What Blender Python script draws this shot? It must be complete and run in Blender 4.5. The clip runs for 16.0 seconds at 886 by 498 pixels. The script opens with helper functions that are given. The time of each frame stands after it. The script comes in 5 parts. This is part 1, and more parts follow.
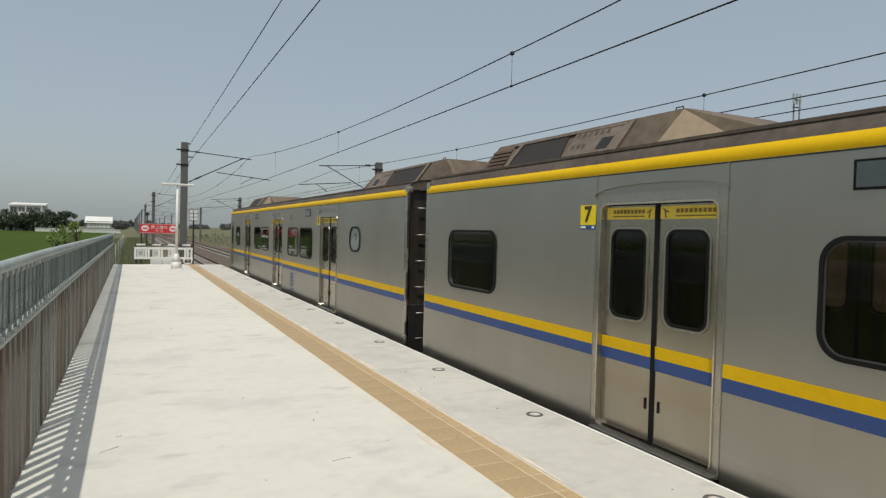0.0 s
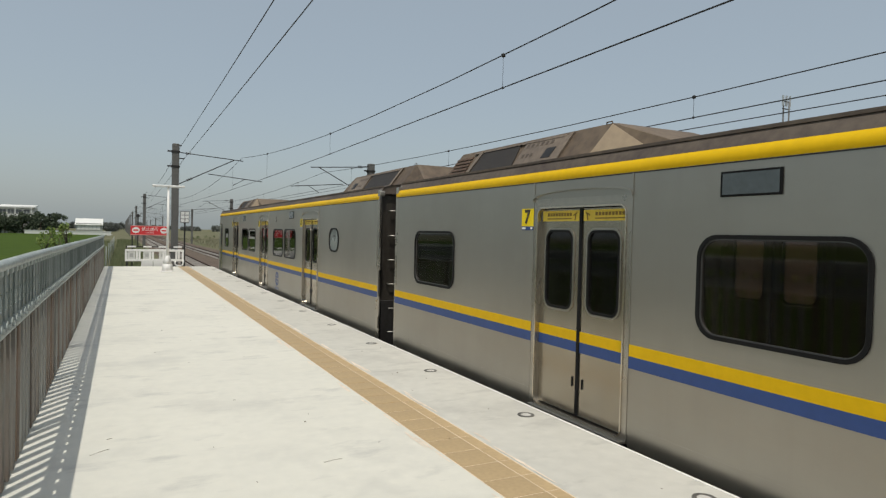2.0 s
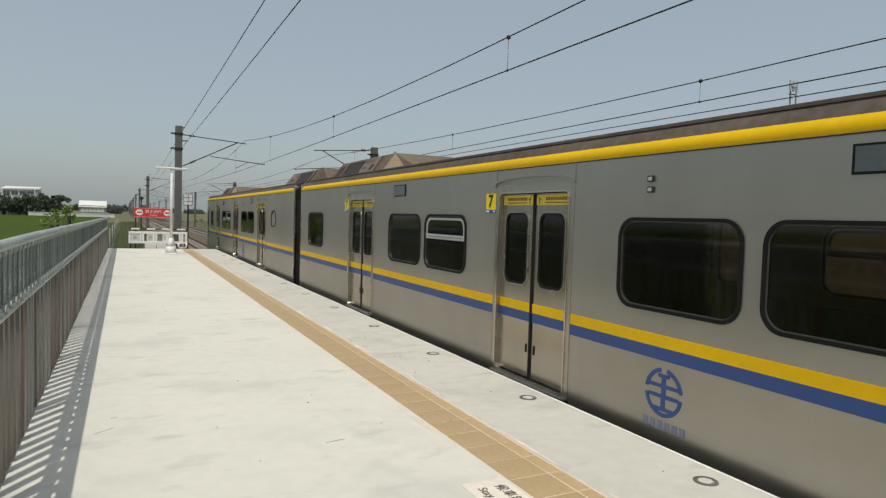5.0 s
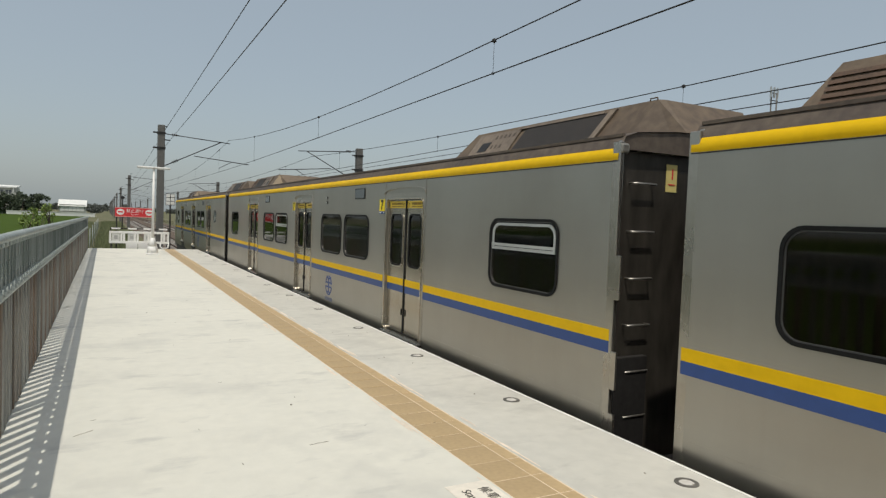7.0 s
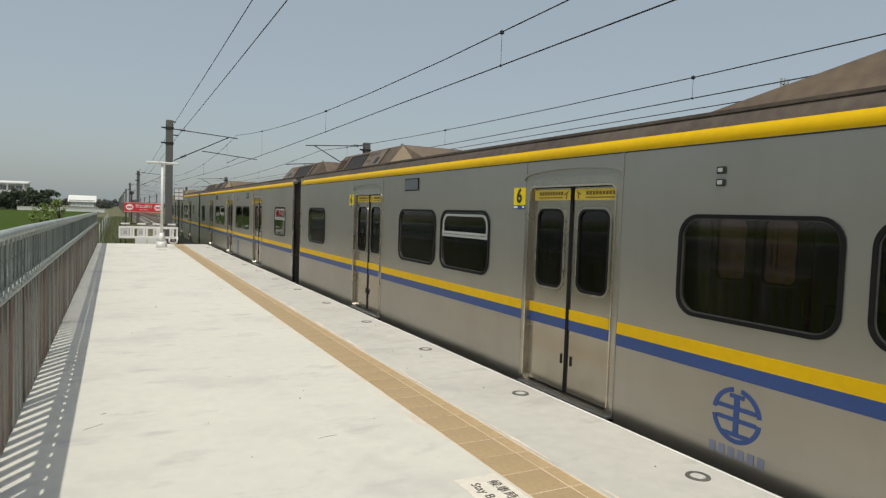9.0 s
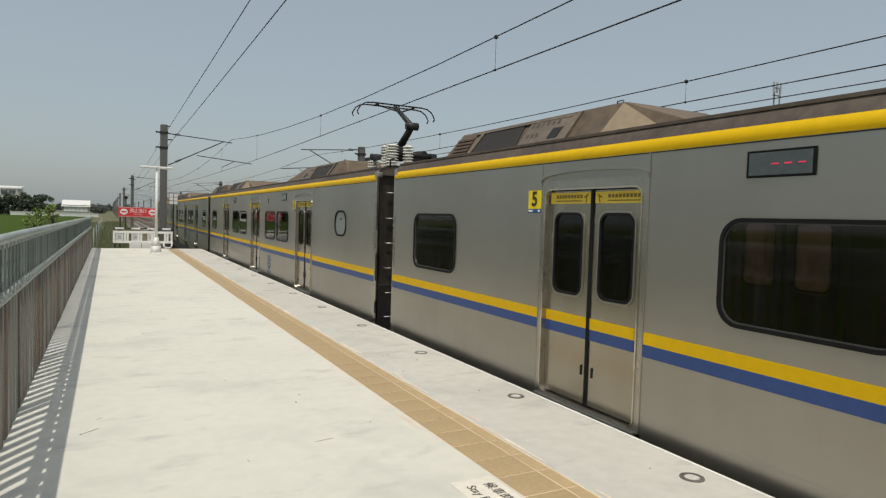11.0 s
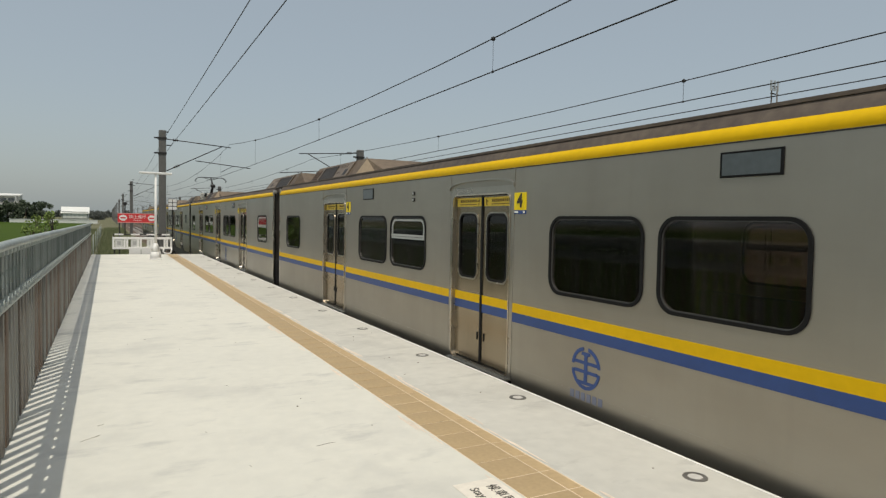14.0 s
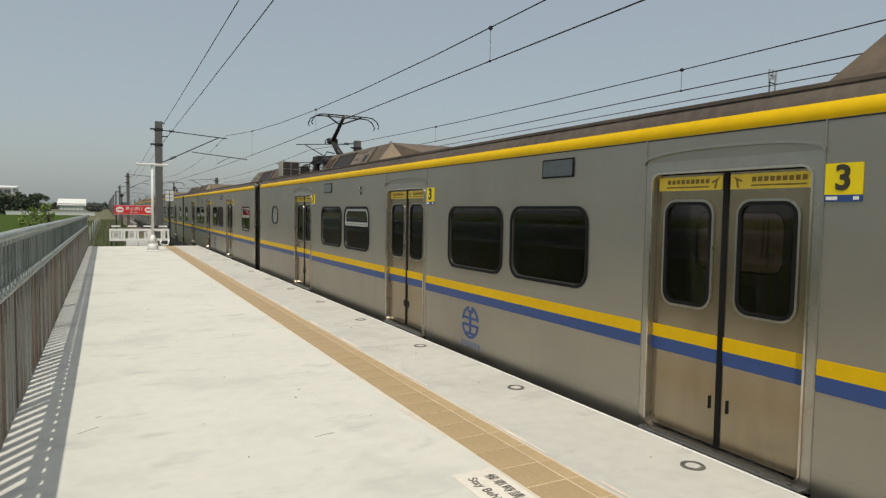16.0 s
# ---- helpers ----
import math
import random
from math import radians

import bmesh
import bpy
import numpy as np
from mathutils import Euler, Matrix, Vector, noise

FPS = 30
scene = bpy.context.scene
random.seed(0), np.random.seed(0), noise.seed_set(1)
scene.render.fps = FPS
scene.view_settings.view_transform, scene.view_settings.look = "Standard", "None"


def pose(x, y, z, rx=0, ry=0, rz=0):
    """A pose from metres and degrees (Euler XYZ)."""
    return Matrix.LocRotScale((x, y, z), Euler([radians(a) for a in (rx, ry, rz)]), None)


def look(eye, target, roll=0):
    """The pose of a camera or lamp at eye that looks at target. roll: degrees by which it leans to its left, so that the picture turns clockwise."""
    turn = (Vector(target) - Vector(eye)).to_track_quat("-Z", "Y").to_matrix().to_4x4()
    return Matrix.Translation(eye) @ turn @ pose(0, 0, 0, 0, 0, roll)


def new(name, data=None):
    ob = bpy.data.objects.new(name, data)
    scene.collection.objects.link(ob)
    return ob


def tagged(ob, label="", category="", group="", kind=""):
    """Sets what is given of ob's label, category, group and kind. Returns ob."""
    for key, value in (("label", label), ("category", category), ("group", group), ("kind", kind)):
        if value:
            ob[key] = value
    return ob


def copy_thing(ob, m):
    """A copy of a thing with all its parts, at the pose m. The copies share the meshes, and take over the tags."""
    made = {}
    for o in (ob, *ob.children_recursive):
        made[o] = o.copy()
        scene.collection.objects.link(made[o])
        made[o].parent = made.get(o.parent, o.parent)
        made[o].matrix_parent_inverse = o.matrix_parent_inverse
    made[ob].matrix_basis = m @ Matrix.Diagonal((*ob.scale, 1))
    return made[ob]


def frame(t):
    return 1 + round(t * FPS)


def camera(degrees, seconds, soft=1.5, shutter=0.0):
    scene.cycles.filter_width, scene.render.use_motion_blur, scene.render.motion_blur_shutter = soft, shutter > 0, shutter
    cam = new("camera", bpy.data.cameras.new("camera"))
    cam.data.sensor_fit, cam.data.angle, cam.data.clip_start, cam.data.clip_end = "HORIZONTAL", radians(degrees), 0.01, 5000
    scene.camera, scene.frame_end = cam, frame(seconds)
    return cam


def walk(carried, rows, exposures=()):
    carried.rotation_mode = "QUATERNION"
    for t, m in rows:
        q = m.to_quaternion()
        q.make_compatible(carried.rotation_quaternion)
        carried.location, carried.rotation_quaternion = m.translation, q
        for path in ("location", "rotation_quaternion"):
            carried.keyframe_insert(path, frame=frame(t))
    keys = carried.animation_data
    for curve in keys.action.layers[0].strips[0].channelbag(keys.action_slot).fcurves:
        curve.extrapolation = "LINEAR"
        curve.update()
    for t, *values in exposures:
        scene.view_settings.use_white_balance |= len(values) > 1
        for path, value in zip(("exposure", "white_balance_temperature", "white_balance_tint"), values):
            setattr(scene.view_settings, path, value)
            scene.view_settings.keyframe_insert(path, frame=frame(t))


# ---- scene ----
cam = camera(69.6, 16.0, soft=1.3)
PATH = [
    (0, (0.005, 0.066, 1.658), (0.8849, 1.8615, 1.608), 1.5),
    (0.5, (0.0, 0.068, 1.656), (0.8849, 1.8615, 1.616), 1.5),
    (1, (0.002, 0.064, 1.652), (0.8899, 1.8556, 1.615), 1.5),
    (1.5, (0.0, 0.044, 1.656), (0.8839, 1.8385, 1.626), 1.3),
    (2, (0.008, 0.044, 1.658), (0.9089, 1.8296, 1.613), 1.4),
    (2.5, (0.009, 0.053, 1.656), (0.9079, 1.8386, 1.6), 1.4),
    (3, (0.014, 0.052, 1.655), (0.9119, 1.8386, 1.599), 1.4),
    (5.5, (0.01, 0.063, 1.639), (0.9019, 1.8506, 1.541), 1.8),
    (6, (0.026, 0.069, 1.642), (0.9149, 1.8586, 1.548), 1.7),
    (6.5, (0.009, 0.06, 1.639), (0.9149, 1.8416, 1.566), 2.2),
    (7, (0.005, 0.054, 1.644), (0.9409, 1.8186, 1.558), 2.2),
    (7.5, (0.015, 0.065, 1.636), (0.9329, 1.8396, 1.535), 2.1),
    (8, (0.011, 0.08, 1.632), (0.9159, 1.8586, 1.5), 1.6),
    (8.5, (0.014, 0.082, 1.633), (0.9229, 1.8596, 1.515), 1.9),
    (11, (0.002, 0.057, 1.633), (0.9299, 1.8256, 1.54), 1.8),
    (11.5, (0.001, 0.063, 1.634), (0.9359, 1.8286, 1.539), 1.9),
    (12, (0.007, 0.06, 1.631), (0.9609, 1.8167, 1.577), 1.9),
    (12.5, (0.004, 0.058, 1.633), (0.9519, 1.8177, 1.571), 1.4),
    (13, (0.004, 0.058, 1.63), (0.9419, 1.8236, 1.57), 1.2),
    (13.5, (0.007, 0.06, 1.633), (0.9409, 1.8266, 1.563), 1.3),
    (14, (0.001, 0.06, 1.632), (0.9299, 1.8286, 1.546), 1.1),
    (14.5, (0.012, 0.065, 1.632), (0.9439, 1.8316, 1.528), 0.6),
    (15, (0.021, 0.069, 1.631), (0.9559, 1.8336, 1.526), 0.5),
    (15.5, (0.009, 0.069, 1.632), (0.9469, 1.8326, 1.522), 0.8),
    (16, (0.01, 0.072, 1.629), (0.9449, 1.8366, 1.514), 0.9),
]
# the film grows a little warmer on the way
walk(cam, [(t, look(e, g, r)) for t, e, g, r in PATH], [(0, 0.0, 6550, 10), (5.5, 0.0, 6590, 10), (8.5, 0.0, 6620, 10), (11, 0.0, 6670, 10), (16, 0.0, 6740, 10)])

# ---------------------------------------------------------------- light
world = bpy.data.worlds.new("hazy_sky")
scene.world = world
world.use_nodes = True
wn, wl = world.node_tree.nodes, world.node_tree.links
sky = wn.new("ShaderNodeTexSky")
sky.sky_type, sky.sun_disc = "NISHITA", False
sky.sun_elevation, sky.sun_rotation = radians(66.5), radians(214)
sky.air_density, sky.dust_density, sky.ozone_density = 1.0, 3.0, 1.0
haze = wn.new("ShaderNodeMix")                       # thin white haze over the clear sky
haze.data_type = "RGBA"
haze.inputs[0].default_value = 0.42
haze.inputs[7].default_value = (6.7, 7.65, 7.9, 1)
wl.new(sky.outputs[0], haze.inputs[6])
wl.new(haze.outputs[2], wn["Background"].inputs[0])
wn["Background"].inputs[1].default_value = 0.0885
sun = new("sun", bpy.data.lights.new("sun", "SUN"))
sun.data.energy, sun.data.angle, sun.data.color = 2.6, radians(0.6), (1.0, 0.96, 0.87)
sun.matrix_world = look((-22.5, -33.0, 91.7), (0, 0, 0))

# ---------------------------------------------------------------- materials
MATS = {}


def mat(name, col, rough=0.6, metal=0.0, var=0.12, scale=6.0, bump=0.0, bscale=60.0, col2=None, stretch=(1, 1, 1), spec=0.5, emit=0.0):
    """A surface with mottling at two scales and a fine relief."""
    if name in MATS:
        return MATS[name]
    m = bpy.data.materials.new(name)
    m.use_nodes = True
    n, l = m.node_tree.nodes, m.node_tree.links
    b = n["Principled BSDF"]
    b.inputs["Roughness"].default_value, b.inputs["Metallic"].default_value = rough, metal
    b.inputs["Specular IOR Level"].default_value = spec
    tc, mp = n.new("ShaderNodeTexCoord"), n.new("ShaderNodeMapping")
    mp.inputs["Scale"].default_value = stretch
    l.new(tc.outputs["Object"], mp.inputs[0])
    big, fine = n.new("ShaderNodeTexNoise"), n.new("ShaderNodeTexNoise")
    big.inputs["Scale"].default_value, big.inputs["Detail"].default_value = scale * 0.2, 6
    fine.inputs["Scale"].default_value, fine.inputs["Detail"].default_value = scale * 3, 8
    for q in (big, fine):
        l.new(mp.outputs[0], q.inputs["Vector"])
    add = n.new("ShaderNodeMath")
    add.operation = "ADD"
    l.new(big.outputs[0], add.inputs[0]), l.new(fine.outputs[0], add.inputs[1])
    ramp = n.new("ShaderNodeMapRange")
    ramp.inputs[1].default_value, ramp.inputs[2].default_value = 0.7, 1.3
    l.new(add.outputs[0], ramp.inputs[0])
    mix = n.new("ShaderNodeMix")
    mix.data_type = "RGBA"
    lo = col2 or tuple(c * (1 - var) for c in col)
    hi = col if col2 else tuple(min(1, c * (1 + var)) for c in col)
    mix.inputs[6].default_value, mix.inputs[7].default_value = (*lo, 1), (*hi, 1)
    l.new(ramp.outputs[0], mix.inputs[0])
    l.new(mix.outputs[2], b.inputs["Base Color"])
    rr = n.new("ShaderNodeMapRange")
    rr.inputs[3].default_value, rr.inputs[4].default_value = max(0.02, rough - 0.08), min(1, rough + 0.08)
    l.new(big.outputs[0], rr.inputs[0]), l.new(rr.outputs[0], b.inputs["Roughness"])
    if emit:
        b.inputs["Emission Color"].default_value, b.inputs["Emission Strength"].default_value = (*col, 1), emit
    if bump:
        bn, bt = n.new("ShaderNodeBump"), n.new("ShaderNodeTexNoise")
        bt.inputs["Scale"].default_value, bt.inputs["Detail"].default_value = bscale, 5
        l.new(mp.outputs[0], bt.inputs["Vector"]), l.new(bt.outputs[0], bn.inputs["Height"])
        bn.inputs["Strength"].default_value, bn.inputs["Distance"].default_value = bump, 0.01
        l.new(bn.outputs[0], b.inputs["Normal"])
    MATS[name] = m
    return m


def glass_mat(name, tint, rough=0.03):
    m = bpy.data.materials.new(name)
    m.use_nodes = True
    n, l = m.node_tree.nodes, m.node_tree.links
    n.remove(n["Principled BSDF"])
    tr, gl, mx, fr = (n.new("ShaderNode" + k) for k in ("BsdfTransparent", "BsdfGlossy", "MixShader", "Fresnel"))
    tr.inputs[0].default_value = (*tint, 1)
    gl.inputs["Roughness"].default_value = rough
    gl.inputs[0].default_value = (0.9, 0.9, 0.9, 1)
    fr.inputs[0].default_value = 1.52
    l.new(fr.outputs[0], mx.inputs[0]), l.new(tr.outputs[0], mx.inputs[1]), l.new(gl.outputs[0], mx.inputs[2])
    l.new(mx.outputs[0], n["Material Output"].inputs[0])
    MATS[name] = m
    return m




def concrete_mat(name, light, dark, stain):
    """Cast concrete: broad pale and dull patches, fine grain, scattered dark scuffs and trowel marks."""
    m = mat(name, light, 0.85, var=0.1, scale=2.5, bump=0.2, bscale=25, col2=dark)
    n, l = m.node_tree.nodes, m.node_tree.links
    b = n["Principled BSDF"]
    old = b.inputs["Base Color"].links[0].from_socket
    tc = n.new("ShaderNodeTexCoord")
    for scale, lo, hi, stretch, amount in ((0.9, 0.52, 0.72, (1, 1, 1), 0.45), (2.4, 0.57, 0.7, (0.6, 1.3, 1), 0.5), (9.0, 0.68, 0.76, (0.45, 1.3, 1), 0.4)):
        mp, t, r, mx = n.new("ShaderNodeMapping"), n.new("ShaderNodeTexNoise"), n.new("ShaderNodeMapRange"), n.new("ShaderNodeMix")
        mp.inputs["Scale"].default_value = stretch
        t.inputs["Scale"].default_value, t.inputs["Detail"].default_value, t.inputs["Roughness"].default_value = scale, 5, 0.6
        r.inputs[1].default_value, r.inputs[2].default_value, r.inputs[4].default_value = lo, hi, amount
        mx.data_type = "RGBA"
        mx.inputs[7].default_value = (*stain, 1)
        l.new(tc.outputs["Object"], mp.inputs[0]), l.new(mp.outputs[0], t.inputs["Vector"]), l.new(t.outputs[0], r.inputs[0])
        l.new(r.outputs[0], mx.inputs[0]), l.new(old, mx.inputs[6])
        old = mx.outputs[2]
    l.new(old, b.inputs["Base Color"])
    return m


CONCRETE = concrete_mat("concrete", (0.675, 0.658, 0.58), (0.61, 0.597, 0.53), (0.4, 0.395, 0.372))
EDGE_CONCRETE = concrete_mat("edge_concrete", (0.58, 0.565, 0.505), (0.5, 0.488, 0.438), (0.33, 0.32, 0.295))
TILE = mat("tan_tile", (0.43, 0.315, 0.175), 0.6, var=0.1, scale=9, bump=0.1)
GROUT = mat("grout", (0.68, 0.56, 0.4), 0.9, var=0.15, scale=9, bump=0.2)
STEEL = mat("brushed_stainless", (0.41, 0.392, 0.348), 0.39, 0.9, var=0.03, scale=2, bump=0.012, bscale=30, stretch=(1, 0.3, 1))
STEEL_B = mat("dull_stainless", (0.385, 0.36, 0.308), 0.42, 0.85, var=0.04, scale=2, bump=0.012, bscale=30, stretch=(1, 0.3, 1))


def grime(m, col, amount):
    """Blotches and run-down streaks of brown road film on a panel."""
    n, l = m.node_tree.nodes, m.node_tree.links
    b = n["Principled BSDF"]
    old = b.inputs["Base Color"].links[0].from_socket
    tc = n.new("ShaderNodeTexCoord")
    for scale, st, lo, hi, amount in ((0.5, (1, 1, 0.6), 0.4, 0.7, amount), (1.7, (1, 1, 0.35), 0.45, 0.75, amount * 0.6), (6.0, (1, 1, 0.06), 0.58, 0.85, amount * 0.3)):
        mp, t, r, mx = n.new("ShaderNodeMapping"), n.new("ShaderNodeTexNoise"), n.new("ShaderNodeMapRange"), n.new("ShaderNodeMix")
        mp.inputs["Scale"].default_value = st
        t.inputs["Scale"].default_value, t.inputs["Detail"].default_value = scale, 6
        r.inputs[1].default_value, r.inputs[2].default_value, r.inputs[4].default_value = lo, hi, amount
        mx.data_type = "RGBA"
        mx.inputs[7].default_value = (*col, 1)
        l.new(tc.outputs["Object"], mp.inputs[0]), l.new(mp.outputs[0], t.inputs["Vector"]), l.new(t.outputs[0], r.inputs[0])
        l.new(r.outputs[0], mx.inputs[0]), l.new(old, mx.inputs[6])
        old = mx.outputs[2]
    l.new(old, b.inputs["Base Color"])


grime(STEEL, (0.27, 0.24, 0.2), 0.35)
grime(STEEL_B, (0.22, 0.19, 0.15), 0.34)
DOOR_STEEL = mat("door_stainless", (0.4, 0.37, 0.31), 0.24, 0.88, var=0.1, scale=3, bump=0.04, bscale=30, stretch=(1, 1, 0.2))
DOOR_B = mat("brown_filmed_door", (0.33, 0.275, 0.195), 0.25, 0.85, var=0.15, scale=3, bump=0.04, bscale=30, stretch=(1, 1, 0.2))
grime(DOOR_STEEL, (0.26, 0.21, 0.14), 0.4)
grime(DOOR_B, (0.17, 0.12, 0.06), 0.55)
FRAME_STEEL = mat("door_frame_steel", (0.4, 0.375, 0.33), 0.28, 0.9, var=0.08, scale=5)
ROOF_BROWN = mat("sooty_roof_paint", (0.125, 0.098, 0.073), 0.75, var=0.3, scale=4, bump=0.2, bscale=40, col2=(0.06, 0.045, 0.038))
HOOD_BROWN = mat("hood_dusty_paint", (0.18, 0.132, 0.086), 0.7, var=0.3, scale=3, bump=0.15, bscale=40, col2=(0.092, 0.066, 0.046))
HOOD_TAN = mat("light_tan_paint", (0.36, 0.275, 0.18), 0.7, var=0.2, scale=4, bump=0.1, bscale=40, col2=(0.26, 0.2, 0.135))
HOOD_PANEL = mat("hood_panel_grey", (0.235, 0.185, 0.138), 0.6, var=0.2, scale=5, bump=0.1, col2=(0.12, 0.092, 0.07))
LOUVRE = mat("rusty_louvre", (0.12, 0.075, 0.05), 0.7, 0.2, var=0.3, scale=20, bump=0.1)
DARK = mat("dark_metal", (0.03, 0.028, 0.027), 0.55, 0.3, var=0.3, scale=6, bump=0.1)
GRILLE = mat("grille_mesh", (0.04, 0.034, 0.03), 0.7, 0.2, var=0.3, scale=30, bump=0.4, bscale=150)
YELLOW = mat("yellow_band", (0.7, 0.43, 0.0), 0.55, var=0.07, scale=4, spec=0.25)
BLUE = mat("blue_band", (0.022, 0.06, 0.205), 0.45, var=0.08, scale=4)
RUBBER = mat("black_rubber", (0.009, 0.009, 0.009), 0.6, var=0.2, scale=9, spec=0.15)
ALU = mat("window_aluminium", (0.6, 0.6, 0.58), 0.35, 0.7, var=0.06, scale=5)
PLATE_YELLOW = mat("plate_yellow", (0.8, 0.6, 0.0), 0.5, var=0.04)
SIGN_TAN = mat("door_sign_yellow", (0.72, 0.52, 0.05), 0.5, var=0.08)
INK = mat("dark_ink", (0.035, 0.03, 0.02), 0.7, var=0.2)
WHITE = mat("white_paint", (0.78, 0.77, 0.74), 0.5, var=0.06, scale=5)
INTERIOR = mat("interior_lining", (0.55, 0.52, 0.47), 0.6, var=0.1)
SEAT = mat("seat_cloth", (0.05, 0.09, 0.2), 0.9, var=0.2, scale=20)
GALV = mat("galvanised_steel", (0.35, 0.385, 0.365), 0.55, 0.2, var=0.28, scale=8, bump=0.08)
SLAT = mat("weathered_slat", (0.28, 0.28, 0.258), 0.65, 0.15, var=0.25, scale=3, bump=0.15, bscale=40, col2=(0.15, 0.142, 0.125), stretch=(1, 1, 0.12))


def rusty(m, rust, lo, hi):
    """Some pieces and streaks turn to rust; each piece by its own chance."""
    n, l = m.node_tree.nodes, m.node_tree.links
    b = n["Principled BSDF"]
    old = b.inputs["Base Color"].links[0].from_socket
    info, tc, mp, t, add, r, mx = (n.new("ShaderNode" + k) for k in ("ObjectInfo", "TexCoord", "Mapping", "TexNoise", "Math", "MapRange", "Mix"))
    mp.inputs["Scale"].default_value = (1, 6, 0.7)
    t.inputs["Scale"].default_value, t.inputs["Detail"].default_value = 3.0, 6
    l.new(tc.outputs["Object"], mp.inputs[0]), l.new(mp.outputs[0], t.inputs["Vector"])
    l.new(info.outputs["Random"], add.inputs[0]), l.new(t.outputs[0], add.inputs[1])
    r.inputs[1].default_value, r.inputs[2].default_value, r.inputs[4].default_value = lo, hi, 0.85
    mx.data_type = "RGBA"
    mx.inputs[7].default_value = (*rust, 1)
    l.new(add.outputs[0], r.inputs[0]), l.new(r.outputs[0], mx.inputs[0]), l.new(old, mx.inputs[6]), l.new(mx.outputs[2], b.inputs["Base Color"])


rusty(SLAT, (0.13, 0.08, 0.05), 0.85, 1.35)
POLE_CON = mat("pole_concrete", (0.125, 0.122, 0.115), 0.85, var=0.2, scale=4, bump=0.2)
UPPER = mat("dull_green_grey_steel", (0.17, 0.2, 0.187), 0.6, 0.2, var=0.3, scale=6, bump=0.1, stretch=(1, 1, 0.2))
rusty(UPPER, (0.3, 0.33, 0.315), 0.75, 1.5)
WIRE = mat("dark_wire", (0.035, 0.033, 0.032), 0.6, 0.3)
INSUL = mat("white_porcelain", (0.7, 0.68, 0.62), 0.25, var=0.1, scale=8)
INSUL_D = mat("brown_porcelain", (0.03, 0.02, 0.018), 0.25, var=0.2, scale=8)
RED = mat("sign_red", (0.62, 0.03, 0.035), 0.5, var=0.05)
GRASS = mat("field_green", (0.062, 0.096, 0.016), 0.95, spec=0.05, var=0.25, scale=0.4, bump=0.5, bscale=3, col2=(0.04, 0.068, 0.011))
EARTH = mat("rough_ground", (0.2, 0.18, 0.125), 0.95, spec=0.05, var=0.3, scale=0.6, bump=0.5, bscale=4, col2=(0.085, 0.1, 0.045))
BALLAST = mat("ballast", (0.17, 0.13, 0.1), 0.95, spec=0.1, var=0.4, scale=12, bump=0.8, bscale=18, col2=(0.085, 0.068, 0.055))
RAIL_M = mat("rail_steel", (0.075, 0.045, 0.032), 0.7, 0.15, var=0.2, spec=0.2)
SLEEPER = mat("sleeper_concrete", (0.3, 0.28, 0.25), 0.9, var=0.2)
LEAF = mat("leaf_green", (0.2, 0.27, 0.065), 0.8, var=0.35, scale=2)
# distant leaves: air haze is mixed into these two colours, greyest for the farthest
LEAF_D = mat("leaf_dark", (0.065, 0.085, 0.05), 0.85, var=0.35, scale=0.5)
HAZED_LEAF = mat("hazed_leaf", (0.12, 0.13, 0.115), 0.9, var=0.3, scale=0.1)
BARK = mat("bark", (0.1, 0.08, 0.06), 0.9, var=0.3, bump=0.3)
CLAD = mat("white_cladding", (0.7, 0.7, 0.66), 0.6, var=0.06, scale=2)
CLAD_D = mat("grey_cladding", (0.33, 0.34, 0.31), 0.7, var=0.1, scale=2)
GLASS = glass_mat("tinted_glass", (0.55, 0.49, 0.47), 0.04)
FROSTED = mat("frosted_pane", (0.21, 0.235, 0.225), 0.3, var=0.06, scale=4)
LED = mat("led_red", (0.8, 0.05, 0.12), 0.5, emit=0.12)


# ---------------------------------------------------------------- mesh tools
def box(bm, x0, x1, y0, y1, z0, z1, bev=0.0):
    vs = [bm.verts.new((x, y, z)) for x in (x0, x1) for y in (y0, y1) for z in (z0, z1)]
    fs = [bm.faces.new([vs[i] for i in f]) for f in ((0, 1, 3, 2), (4, 6, 7, 5), (0, 4, 5, 1), (2, 3, 7, 6), (0, 2, 6, 4), (1, 5, 7, 3))]
    if bev:
        es = list({e for f in fs for e in f.edges})
        bmesh.ops.bevel(bm, geom=es, offset=bev, segments=2, affect="EDGES", profile=0.5)
    return bm


def boxes(*rows, bev=0.0):
    bm = bmesh.new()
    for r in rows:
        box(bm, *r, bev=bev)
    return bm


def tube(bm, a, b, r, n=8, r2=None):
    """A round bar from a to b."""
    a, b = Vector(a), Vector(b)
    q = (b - a).to_track_quat("Z", "Y")
    rings = []
    for p, rad in ((a, r), (b, r if r2 is None else r2)):
        rings.append([bm.verts.new(p + q @ Vector((rad * math.cos(2 * math.pi * i / n), rad * math.sin(2 * math.pi * i / n), 0))) for i in range(n)])
    for i in range(n):
        f = bm.faces.new((rings[0][i], rings[0][(i + 1) % n], rings[1][(i + 1) % n], rings[1][i]))
        f.smooth = True
    bm.faces.new(rings[0][::-1]), bm.faces.new(rings[1])
    return bm


